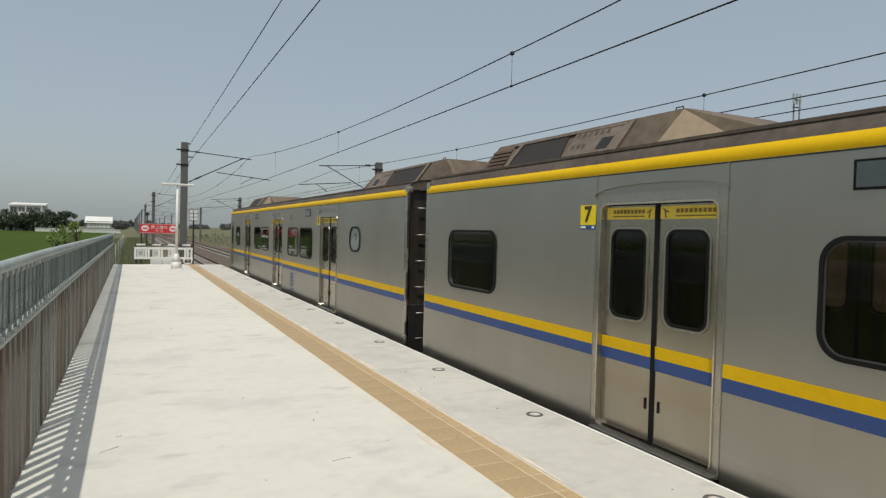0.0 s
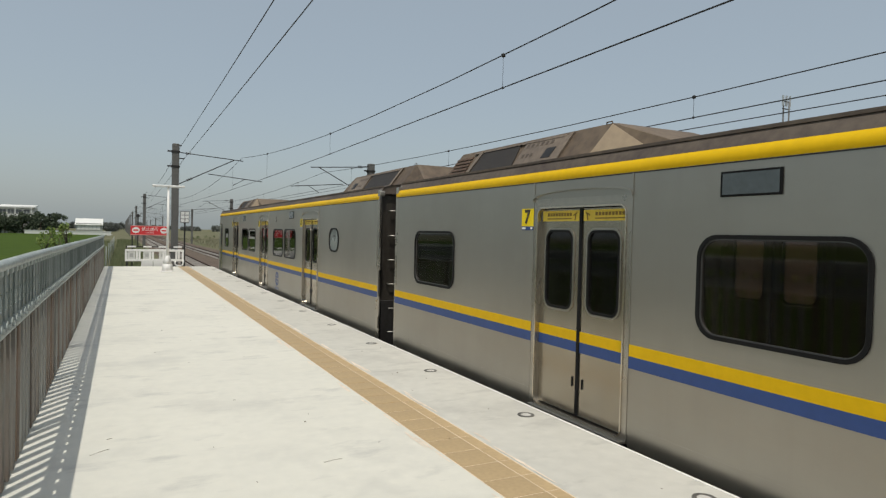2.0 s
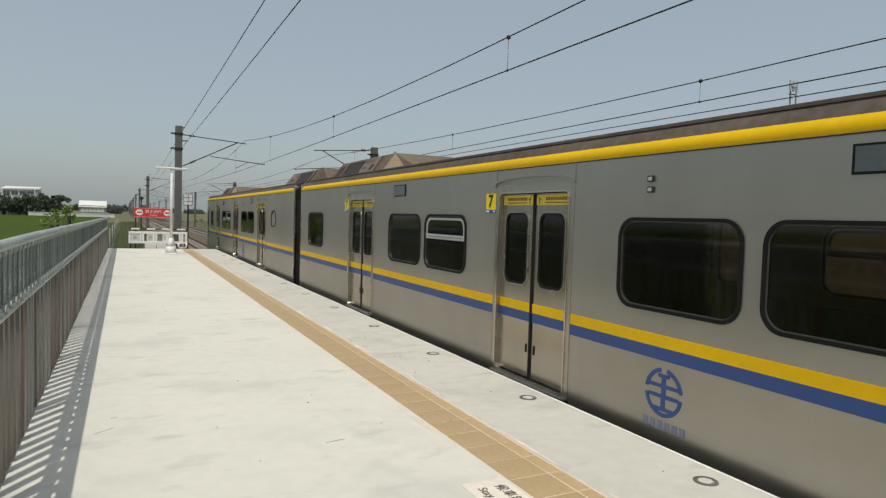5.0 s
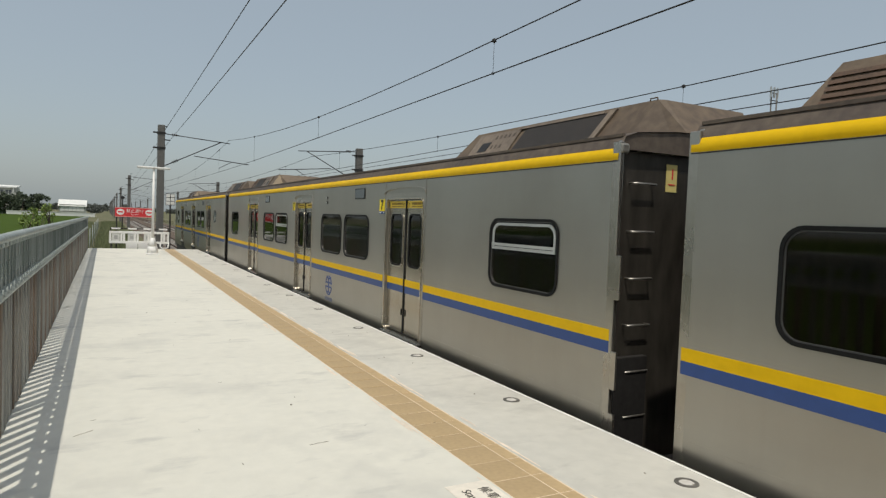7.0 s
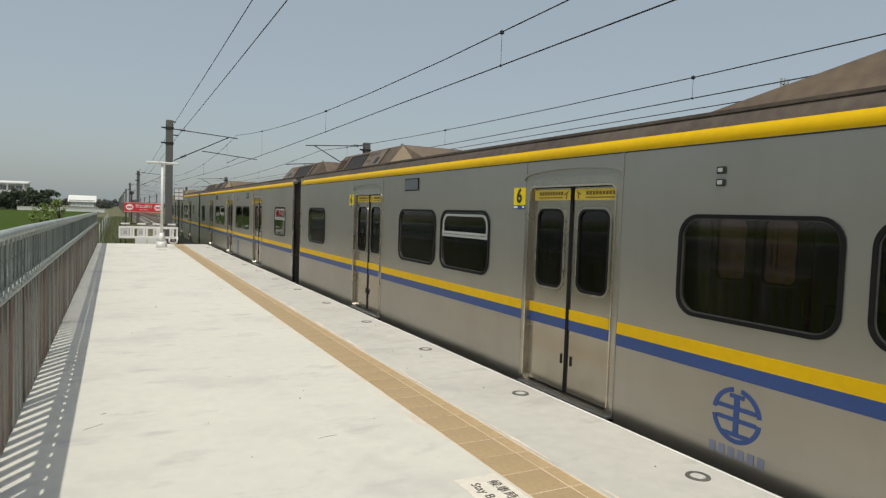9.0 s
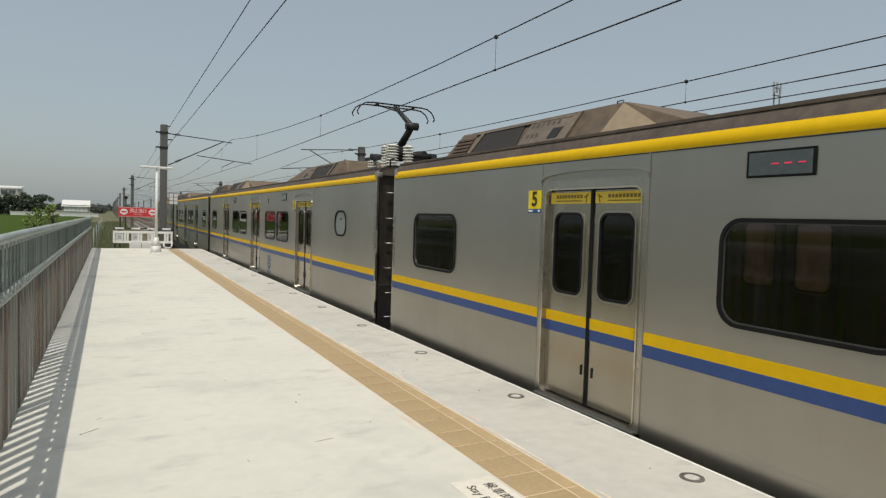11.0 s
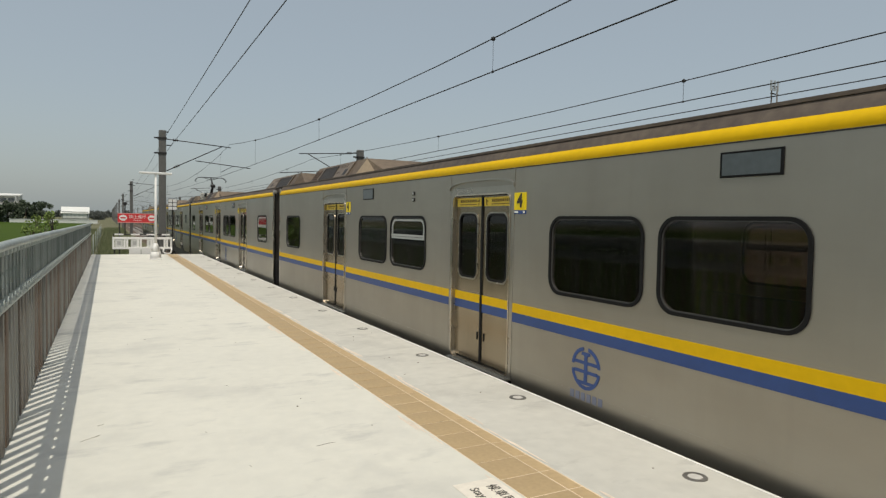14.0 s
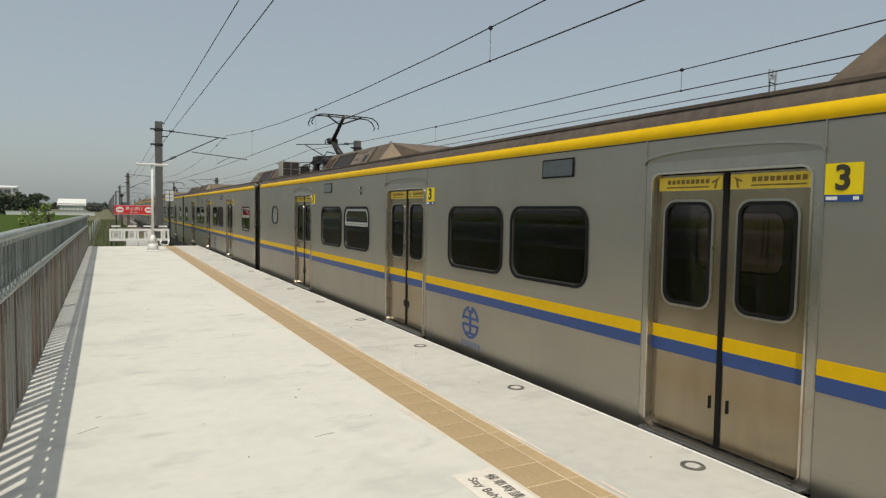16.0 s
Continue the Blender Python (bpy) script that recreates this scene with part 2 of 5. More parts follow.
def path_tube(bm, pts, r, n=6):
    """One bent round bar through all the points."""
    pts = [Vector(p) for p in pts]
    rings = []
    for i, p in enumerate(pts):
        d = (pts[min(i + 1, len(pts) - 1)] - pts[max(i - 1, 0)]).normalized()
        x = d.orthogonal() if not rings else rings[-1][1]
        x = (x - d * x.dot(d)).normalized()
        y = d.cross(x)
        rings.append(([bm.verts.new(p + r * (x * math.cos(6.2832 * k / n) + y * math.sin(6.2832 * k / n))) for k in range(n)], x))
    for (a, _), (b, _) in zip(rings, rings[1:]):
        for k in range(n):
            bm.faces.new((a[k], a[(k + 1) % n], b[(k + 1) % n], b[k])).smooth = True
    bm.faces.new(rings[0][0][::-1]), bm.faces.new(rings[-1][0])
    return bm


def rounded(y0, y1, z0, z1, r, k=6):
    """A rounded rectangle's outline, as (y, z) pairs, corner by corner."""
    out = []
    for cy, cz, a0 in ((y1 - r, z1 - r, 0), (y0 + r, z1 - r, 90), (y0 + r, z0 + r, 180), (y1 - r, z0 + r, 270)):
        for i in range(k + 1):
            a = radians(a0 + 90 * i / k)
            out.append((cy + r * math.cos(a), cz + r * math.sin(a)))
    return out


def outline_on(y0, y1, z0, z1, k=6):
    """Points on a rectangle's outline that answer those of rounded()."""
    out = []
    for (ay, az), (cy, cz), (by, bz) in (((y1, None), (y1, z1), (None, z1)), ((None, z1), (y0, z1), (y0, None)), ((y0, None), (y0, z0), (None, z0)), ((None, z0), (y1, z0), (y1, None))):
        out += [(cy, cz)] * (k + 1)
    return out


def ring_plate(bm, x0, x1, inner, outer):
    """A plate with a hole: inner and outer outlines of as many points, thick from x0 to x1."""
    n = len(inner)
    va = [[bm.verts.new((x, *p)) for p in o] for x in (x0, x1) for o in (inner, outer)]
    for i in range(n):
        j = (i + 1) % n
        for a, b in ((0, 1), (3, 2), (1, 3), (2, 0)):
            f = [va[a][i], va[a][j], va[b][j], va[b][i]]
            bm.faces.new(f)
    bmesh.ops.remove_doubles(bm, verts=bm.verts[:], dist=1e-5)
    return bm


def slab(bm, x0, x1, outline):
    """A flat plate of an outline in y and z."""
    a, b = [[bm.verts.new((x, *p)) for p in outline] for x in (x0, x1)]
    bm.faces.new(a), bm.faces.new(b[::-1])
    n = len(a)
    for i in range(n):
        bm.faces.new((a[i], b[i], b[(i + 1) % n], a[(i + 1) % n]))
    return bm


def loft(bm, ys, section):
    """A shell along y over an open section of (x, z) points."""
    rows = [[bm.verts.new((x, y, z)) for x, z in section] for y in ys]
    for a, b in zip(rows, rows[1:]):
        for i in range(len(section) - 1):
            bm.faces.new((a[i], a[i + 1], b[i + 1], b[i])).smooth = True
    return bm


MESHES = {}


def finish(bm, name, material):
    bmesh.ops.recalc_face_normals(bm, faces=bm.faces[:])
    me = bpy.data.meshes.new(name)
    bm.to_mesh(me)
    bm.free()
    me.materials.append(material)
    return me


def part(name, bm, material, parent, label="", m=None):
    """One mesh under a thing or part; bm: a bmesh, or a mesh that is shared."""
    me = bm if isinstance(bm, bpy.types.Mesh) else finish(bm, name, material)
    ob = new(name, me)
    ob.parent = parent
    if m is not None:
        ob.matrix_basis = m
    if name == "pane":
        ob.visible_shadow = False
    return tagged(ob, label)


def shared(key, maker, material):
    if key not in MESHES:
        MESHES[key] = finish(maker(), key, material)
    return MESHES[key]


def thing(name, label, category, group="", m=None, kind=""):
    ob = new(name)
    ob.empty_display_size = 0.2
    if m is not None:
        ob.matrix_basis = m
    return tagged(ob, label, category, group, kind)


def solid(name, bm, material, label, category="", kind="", group=""):
    return tagged(new(name, finish(bm, name, material)), label, category, group, kind)


def letters(text, size, material, parent, name, m, label="", bold=0.0, align="CENTER", spread=1.0):
    cu = bpy.data.curves.new(name, "FONT")
    cu.body, cu.size, cu.align_x, cu.align_y, cu.extrude, cu.offset = text, size, align, "CENTER", 0.001, bold
    cu.space_character = spread
    cu.materials.append(material)
    ob = new(name, cu)
    ob.parent, ob.matrix_basis = parent, m
    return tagged(ob, label)


# ---------------------------------------------------------------- ground, platform, tracks
RAIL_Z, TRACK, TRACK_B, EDGE = -1.05, 5.17, 9.2, 3.61
SKEW = radians(0.2)                                             # the near track leaves the platform edge by this angle


def on_track(y, z=RAIL_Z):
    """The pose of a thing y metres along the near track."""
    return pose(TRACK * math.cos(SKEW) + y * math.sin(SKEW), y * math.cos(SKEW) - TRACK * math.sin(SKEW), z, 0, 0, -0.2)

solid("ground", boxes((-1500, 1500, -400, 2800, -1.6, -1.3)), EARTH, "rough ground with dry grass beside the railway", "ground", "structure")
solid("field", boxes((-400, -4.5, -150, 262, -1.35, -1.2)), GRASS, "flat green rice field beside the railway", "field", "structure")
solid("road", boxes((-400, -3.0, 262, 268, -1.32, -1.17)), mat("pale_road", (0.4, 0.38, 0.34), 0.9), "pale road along the far edge of the field", "road", "structure")


def ballast_bed():
    bm = bmesh.new()
    rows = []
    for y in range(-120, 701, 4):
        rows.append([bm.verts.new((x, y, z + random.uniform(-0.02, 0.02))) for x, z in ((3.4, -1.3), (3.7, -1.17), (7.1, -1.17), (7.2, -1.18), (10.9, -1.17), (12.2, -1.3))])
    for a, b in zip(rows, rows[1:]):
        for i in range(5):
            bm.faces.new((a[i], a[i + 1], b[i + 1], b[i]))
    return bm


solid("track_bed", ballast_bed(), BALLAST, "brown stone ballast under the two railway tracks", "ballast", "structure")


def rail_bm():
    bm = bmesh.new()
    box(bm, -0.034, 0.034, -120, 700, -0.04, 0.0)
    box(bm, -0.01, 0.01, -120, 700, -0.12, -0.04)
    box(bm, -0.06, 0.06, -120, 700, -0.14, -0.12)
    return bm


rail_me = finish(rail_bm(), "rail", RAIL_M)
for cx in (TRACK, TRACK_B):
    for s in (-0.55, 0.55):
        r = new("rail", rail_me)
        r.matrix_basis = (on_track(0) if cx == TRACK else pose(cx, 0, RAIL_Z)) @ pose(s, 0, 0)
        tagged(r, "worn brown steel rail on concrete sleepers", "rail", "rails", "structure")


def sleepers(cx):
    bm = bmesh.new()
    for i in range(230):
        y = 26 + i * 0.65
        box(bm, cx - 1.0, cx + 1.0, y - 0.11, y + 0.11, -1.25, -1.155)
    return bm


for cx in (TRACK, TRACK_B):
    solid("sleepers", sleepers(cx), SLEEPER, "row of grey concrete sleepers in the ballast", "sleepers", "stuff")

P0, P1 = -36.0, 29.9                                            # the platform's ends
platform = solid("platform", boxes((-0.95, 2.195, P0, P1, -1.3, 0.0)), CONCRETE, "pale cast concrete platform with stains and scuffs", "platform", "structure")
solid("strip_bed", boxes((2.195, 2.625, P0, P1, -1.3, -0.0025)), GROUT, "pale grout bed under the warning tiles", "platform", "structure")
solid("platform_edge", boxes((2.625, EDGE, P0, P1, -1.3, 0.0), bev=0.012), EDGE_CONCRETE, "grey concrete band along the platform edge", "platform", "structure")
solid("edge_line", boxes((EDGE - 0.035, EDGE - 0.005, P0, P1, 0.0, 0.003)), mat("edge_white", (0.68, 0.67, 0.63), 0.8, var=0.15, scale=8), "worn pale line on the platform edge", "line", "structure")
solid("fence_kerb", boxes((-0.92, -0.66, P0, P1, 0.0, 0.02)), CONCRETE, "low concrete strip under the fence", "kerb", "structure")


def stain_bm():
    """Thin rough patches of spilt mortar beside the tiles."""
    bm = bmesh.new()
    for i in range(120):
        side = i % 2
        y = random.uniform(1.5, 29)
        x = 2.17 - abs(random.gauss(0, 0.02)) if side else 2.64 + abs(random.gauss(0, 0.02))
        n, r = 9, random.uniform(0.03, 0.07)
        vs = [bm.verts.new((x + 0.3 * r * math.cos(k * 6.283 / n) * random.uniform(0.6, 1.1), y + 4 * r * math.sin(k * 6.283 / n) * random.uniform(0.7, 1.1), 0.0016 + i * 0.00001)) for k in range(n)]
        bm.faces.new(vs)
    return bm


tagged(solid("mortar_smears", stain_bm(), mat("mortar", (0.7, 0.61, 0.5), 0.9, var=0.15), "pinkish mortar smears beside the tile strip", "mortar"), kind="stuff")


def ring_cover():
    bm = bmesh.new()
    n = 20
    prof = ((0.08, 0.001), (0.078, 0.006), (0.05, 0.006), (0.046, 0.002))
    rows = [[bm.verts.new((r * math.cos(6.2832 * i / n), r * math.sin(6.2832 * i / n), z)) for i in range(n)] for r, z in prof]
    for a, b in zip(rows, rows[1:]):
        for i in range(n):
            bm.faces.new((a[i], a[(i + 1) % n], b[(i + 1) % n], b[i]))
    return bm


def disc(r, z, n=20):
    bm = bmesh.new()
    bm.faces.new([bm.verts.new((r * math.cos(6.2832 * i / n), r * math.sin(6.2832 * i / n), z)) for i in range(n)])
    return bm


RING_M = mat("ring_metal", (0.2, 0.19, 0.17), 0.5, 0.5, var=0.35, scale=20)
stud = thing("ring_socket", "dark metal ring with a pale plug set in the platform edge", "floor socket", "sockets along the edge", pose(3.38, 2.9, 0))
part("ring", ring_cover(), RING_M, stud)
part("plug", disc(0.05, 0.004), mat("plug_grey", (0.55, 0.53, 0.49), 0.7), stud, "pale round plug")
for i in range(-4, 13):
    if i:
        copy_thing(stud, pose(3.38 + random.uniform(-0.005, 0.005), 2.9 + 2.043 * i, 0, 0, 0, random.uniform(0, 90)))


# ---------------------------------------------------------------- fence
def fence_dip(y):
    """The fence stands a little lower towards the platform's end."""
    return 0.13 * max(0.0, min(1.0, (y - 6.0) / 24.0))


def fence(y0, y1):
    f = thing("platform_fence", "galvanised steel fence with wide weathered slats and a rounded top rail", "fence", m=pose(-0.635, y0, 0))
    n = int((y1 - y0) / 0.2)
    ln = y1 - y0
    cuts = [k * ln / 60 for k in range(61)]

    def strip(pts):
        """A closed bar along the fence that follows its dip; pts: its section."""
        bm = bmesh.new()
        rows = [[bm.verts.new((x, y, z - fence_dip(y0 + y))) for x, z in pts] for y in cuts]
        k = len(pts)
        for p, q in zip(rows, rows[1:]):
            for i in range(k):
                bm.faces.new((p[i], p[(i + 1) % k], q[(i + 1) % k], q[i])).smooth = k > 6
        bm.faces.new(rows[0]), bm.faces.new(rows[-1][::-1])
        return bm
    ring = [6.2832 * i / 14 for i in range(14)]
    part("top_rail", strip([(0.002 + 0.035 * math.cos(q), 1.405 + 0.035 * math.sin(q)) for q in ring]), GALV, f, "rounded galvanised top rail")
    part("mid_rail", strip([(-0.03, 0.965), (0.014, 0.965), (0.02, 0.985), (0.014, 1.003), (-0.03, 1.003)]), GALV, f)
    part("foot_rail", boxes((-0.05, -0.014, 0, ln, 0.06, 0.1)), GALV, f)
    low = shared("slat", lambda: boxes((-0.015, 0.015, -0.042, 0.042, 0.02, 0.965), bev=0.004), SLAT)
    def upper():
        bm = bmesh.new()
        box(bm, -0.005, 0.005, -0.0995, 0.0995, 1.003, 1.125)
        box(bm, -0.005, 0.005, -0.05, 0.05, 1.125, 1.235)
        box(bm, -0.005, 0.005, -0.0995, 0.0995, 1.235, 1.375)
        box(bm, 0.005, 0.014, -0.012, 0.012, 1.003, 1.37)
        return bm
    up = shared("upper_slat", upper, UPPER)
    bolt = shared("bolt", lambda: slab(slab(bmesh.new(), 0.006, 0.03, [(-0.05, 1.003), (0.05, 1.003), (0.016, 1.065), (-0.016, 1.065)]), 0.03, 0.046, [(-0.016, 1.012), (0.016, 1.012), (0.016, 1.044), (-0.016, 1.044)]), GALV)
    clip = shared("clip", lambda: boxes((0.005, 0.03, -0.03, 0.03, 1.345, 1.385), bev=0.008), GALV)
    for i in range(n):
        y = 0.1 + i * 0.2
        d = fence_dip(y0 + y)
        part("slat", low, None, f, m=pose(random.uniform(-0.004, 0.004), y, 0, 0, random.uniform(-0.3, 0.3), random.uniform(-3, 3)) @ Matrix.Diagonal((1, 1, 1 - d / 0.965, 1)))
        if -3 < y0 + y < 28:
            part("upper_slat", up, None, f, m=pose(0, y, -d))
            part("bolt", bolt, None, f, m=pose(0, y, -d))
            part("clip", clip, None, f, m=pose(0, y, -d))
    far = bmesh.new()
    for i in range(n):
        y = 0.1 + i * 0.2
        if not -3 < y0 + y < 28:
            d = fence_dip(y0 + y)
            box(far, -0.005, 0.005, y - 0.0995, y + 0.0995, 1.003 - d, 1.375 - d)
    tagged(part("far_upper_slats", far, UPPER, f), kind="stuff")
    for i in range(int(ln / 2) + 1):
        part("post", shared("post", lambda: boxes((-0.075, -0.012, -0.03, 0.03, 0.0, 1.22)), GALV), None, f, m=pose(0, i * 2.0, 0))
    return f


fence(-12.0, P1 - 0.1)


def mesh_fence():
    f = thing("lineside_fence", "thin bluish mesh fence on steel posts beyond the platform end", "fence", m=pose(-0.72, 30.4, -1.3))
    for i in range(7):
        part("post", shared("line_post", lambda: tube(bmesh.new(), (0, 0, 0), (0, 0, 1.9), 0.018), GALV), None, f, m=pose(0, i * 8.0, 0))
    bm = bmesh.new()
    for i in range(48):
        box(bm, -0.0012, 0.0012, i * 1.0 - 0.0012, i * 1.0 + 0.0012, 0.1, 1.8)
    for k in range(4):
        box(bm, -0.0015, 0.0015, 0, 48, 0.2 + k * 0.5, 0.203 + k * 0.5)
    part("mesh_panel", bm, mat("blue_grey_wire", (0.07, 0.085, 0.085), 0.5, 0.3), f)
    return f


mesh_fence()


# ---------------------------------------------------------------- platform end: lamp, barrier, sign
def platform_lamp():
    f = thing("platform_lamp", "slim white lamp post with a double-armed flat lamp head", "street lamp", m=pose(1.56, 26.1, 0))
    foot = bmesh.new()
    box(foot, -0.22, 0.22, -0.22, 0.22, 0, 0.05, bev=0.012)
    tube(foot, (0, 0, 0.05), (0, 0, 0.3), 0.2, 4, 0.17)
    tube(foot, (0, 0, 0.3), (0, 0, 0.62), 0.17, 4, 0.07)
    part("base", foot, WHITE, f, "tapered pale lamp base")
    part("pole", tube(bmesh.new(), (0, 0, 0.5), (0, 0, 3.2), 0.05, 12, 0.04), WHITE, f)
    for s, z in ((-1, 0.03), (1, -0.0)):
        part("lamp_arm", boxes((min(0, s * 0.56), max(0, s * 0.56), -0.09, 0.09, 3.19, 3.26), bev=0.02), WHITE, f)
        part("diffuser", boxes((0.1 * s if s > 0 else -0.52, 0.52 if s > 0 else -0.1, -0.07, 0.07, 3.178, 3.19)), mat("lamp_diffuser", (0.8, 0.8, 0.78), 0.3), f, "pale lamp diffuser")


platform_lamp()


def barrier():
    f = thing("end_barrier", "white painted steel barrier across the platform end", "barrier", m=pose(1.32, 30.25, 0))
    for z0, z1 in ((0.62, 0.72), (0.2, 0.3)):
        part("rail", boxes((-1.18, 1.15, -0.03, 0.03, z0, z1), bev=0.01), WHITE, f)
    for x in (-1.14, -0.72, -0.62, -0.2, -0.1, 0.32, 0.42, 0.84, 0.94, 1.1):
        part("post", shared("barrier_post", lambda: boxes((-0.04, 0.04, -0.028, 0.028, 0.3, 0.62)), WHITE), None, f, m=pose(x, 0, 0))
    for x in (-1.1, -0.45, 0.25, 1.05):
        part("leg", shared("barrier_leg", lambda: boxes((-0.03, 0.03, -0.03, 0.03, -0.9, 0.2)), DARK), None, f, m=pose(x, 0, 0))
    for x0 in (-1.1, -0.48, 0.12, 0.72):
        part("top_bar", boxes((x0, x0 + 0.34, -0.04, 0.04, 0.8, 0.86)), WHITE, f)
    part("dark_bar", boxes((-1.14, 1.12, -0.02, 0.02, 0.81, 0.85)), DARK, f)
    for x in (-1.12, 1.1):
        part("bracket", boxes((x - 0.02, x + 0.02, -0.02, 0.02, 0.72, 0.83)), DARK, f)
    part("panel", boxes((-0.55, -0.1, -0.045, -0.035, -0.05, 0.26)), WHITE, f, "plain white panel")
    part("panel", boxes((-0.08, 0.3, -0.045, -0.035, -0.05, 0.26)), WHITE, f, "plain white panel")
    pale = mat("pale_board", (0.6, 0.6, 0.57), 0.6, var=0.15, scale=8)
    for x0 in (-1.08, -0.48, 0.14):
        part("board", boxes((x0, x0 + 0.3, -0.012, 0.012, 0.3, 0.62)), pale, f, "pale grey board between the posts")
        part("board_mark", boxes((x0 + 0.08, x0 + 0.22, -0.016, -0.012, 0.38, 0.54)), mat("board_grey", (0.4, 0.4, 0.38), 0.7), f)
    loop = bmesh.new()
    path_tube(loop, [(0.8, -0.05, 0.22), (0.78, -0.05, 0.1), (0.84, -0.05, 0.02), (1.0, -0.05, 0.0), (1.1, -0.05, 0.05), (1.12, -0.05, 0.25)], 0.035, 8)
    part("end_loop", loop, WHITE, f, "white bent end bar")


barrier()


def no_entry_sign():
    f = thing("no_entry_sign", "red sign board with white warning words and two round symbols", "sign", m=pose(1.12, 30.9, 0))
    part("board", boxes((-0.77, 0.77, -0.015, 0.015, 1.32, 1.73), bev=0.006), RED, f)
    part("border", boxes((-0.77, 0.77, -0.02, -0.016, 1.705, 1.73), (-0.77, 0.77, -0.02, -0.016, 1.32, 1.345)), mat("pink_border", (0.72, 0.3, 0.28), 0.6), f)
    for x in (-0.7, 0.7):
        part("post", boxes((x - 0.025, x + 0.025, 0.016, 0.06, -1.3, 1.72)), DARK, f)
    for x in (-0.56, 0.56):
        bm = bmesh.new()
        n = 18
        o = [bm.verts.new((x + 0.15 * math.cos(6.2832 * i / n), -0.02, 1.53 + 0.13 * math.sin(6.2832 * i / n))) for i in range(n)]
        bm.faces.new(o)
        part("symbol", bm, WHITE, f, "round white symbol with a red bar")
        part("symbol_bar", boxes((x - 0.1, x + 0.1, -0.026, -0.021, 1.5, 1.56)), RED, f)
    letters("禁止通行", 0.17, WHITE, f, "word_line", pose(0, -0.021, 1.57, 90, 0, 0))
    letters("No Entry", 0.085, WHITE, f, "word_line", pose(0, -0.021, 1.43, 90, 0, 0))


no_entry_sign()


def platform_words():
    f = thing("floor_words", "dark stencilled waiting notice painted on the platform", "marking", m=pose(2.03, 3.36, 0.004))
    part("white_patch", boxes((-0.15, 0.145, -1.2, 0.09, -0.003, -0.001)), mat("patch_cream", (0.72, 0.67, 0.58), 0.85, var=0.1), f)
    letters("候車時請勿跨越黃線", 0.085, INK, f, "word_line", pose(0.06, 0, 0, 0, 0, -90), spread=1.12, align="LEFT")
    letters("Stay Behind the Yellow Line", 0.085, INK, f, "word_line", pose(-0.06, 0, 0, 0, 0, -90), align="LEFT")


platform_words()


# ---------------------------------------------------------------- overhead line
def line_pole(x, y, top, side, arms=True):
    f = thing("catenary_pole", "square weathered concrete pole carrying overhead line arms", "pole", "poles along the line", pose(x, y, -1.3))
    h = top + 1.3
    bm = bmesh.new()
    box(bm, -0.165, 0.165, -0.165, 0.165, 0, h, bev=0.03)
    part("shaft", bm, POLE_CON, f)
    for z in (h - 0.4, h - 1.15):
        part("clamp", boxes((-0.19, 0.19, -0.19, 0.19, z - 0.05, z + 0.05)), DARK, f)
        part("bracket", boxes((-0.38, -0.165, -0.03, 0.03, z - 0.02, z + 0.05)), DARK, f)
    if side > 0:
        part("cable_bracket", boxes((0.165, 0.42, -0.03, 0.03, 6.47, 6.52), (0.1, 0.28, -0.03, 0.03, 7.13, 7.18)), DARK, f)
    if arms:
        d = side
        zt = 5.5 + 1.3 if side > 0 else 5.2 + 1.3
        part("top_tube", tube(bmesh.new(), (0.2 * d, 0, zt), (3.3 * d, 0, zt - 0.22), 0.022, 8), DARK, f)
        part("strut", tube(bmesh.new(), (0.2 * d, 0, zt - 1.58), (2.85 * d, 0, zt - 0.2), 0.024, 8), DARK, f)
        part("registration_arm", tube(bmesh.new(), (1.55 * d, 0, zt - 1.0), (4.3 * d, 0, zt - 1.25), 0.02, 8), DARK, f)
        part("steady_arm", tube(bmesh.new(), (3.4 * d, 0, zt - 1.18), (2.8 * d, 0.1, zt - 1.52), 0.015, 6), DARK, f)
        for k in range(3):
            part("insulator", tube(bmesh.new(), ((0.5 + 0.09 * k) * d, 0, zt - 0.02), ((0.54 + 0.09 * k) * d, 0, zt - 0.02), 0.065, 10), INSUL_D, f)
            q = 0.55 + 0.09 * k
            part("insulator", tube(bmesh.new(), (q * d, 0, zt - 1.58 + (q - 0.2) * 0.52), ((q + 0.04) * d, 0, zt - 1.56 + (q - 0.2) * 0.52), 0.065, 10), INSUL_D, f)
    return f


PITCH = 49.0
for i in range(0, 11):
    line_pole(2.4, 35.05 + PITCH * i, 5.92 - (0.25 if i else 0), 1, i < 5)
    line_pole(12.0, 32.7 + PITCH * i, 5.38, -1, i < 5)
line_pole(2.4, 35.05 - PITCH, 5.92, 1)
line_pole(12.0, 32.7 - PITCH, 5.38, -1)


def sag(y, ys, lo, hi):
    """The height of a carrying cable that hangs between poles at ys + n * PITCH."""
    k = ((y - ys) / PITCH) % 1.0
    return hi - (hi - lo) * 4 * k * (1 - k)


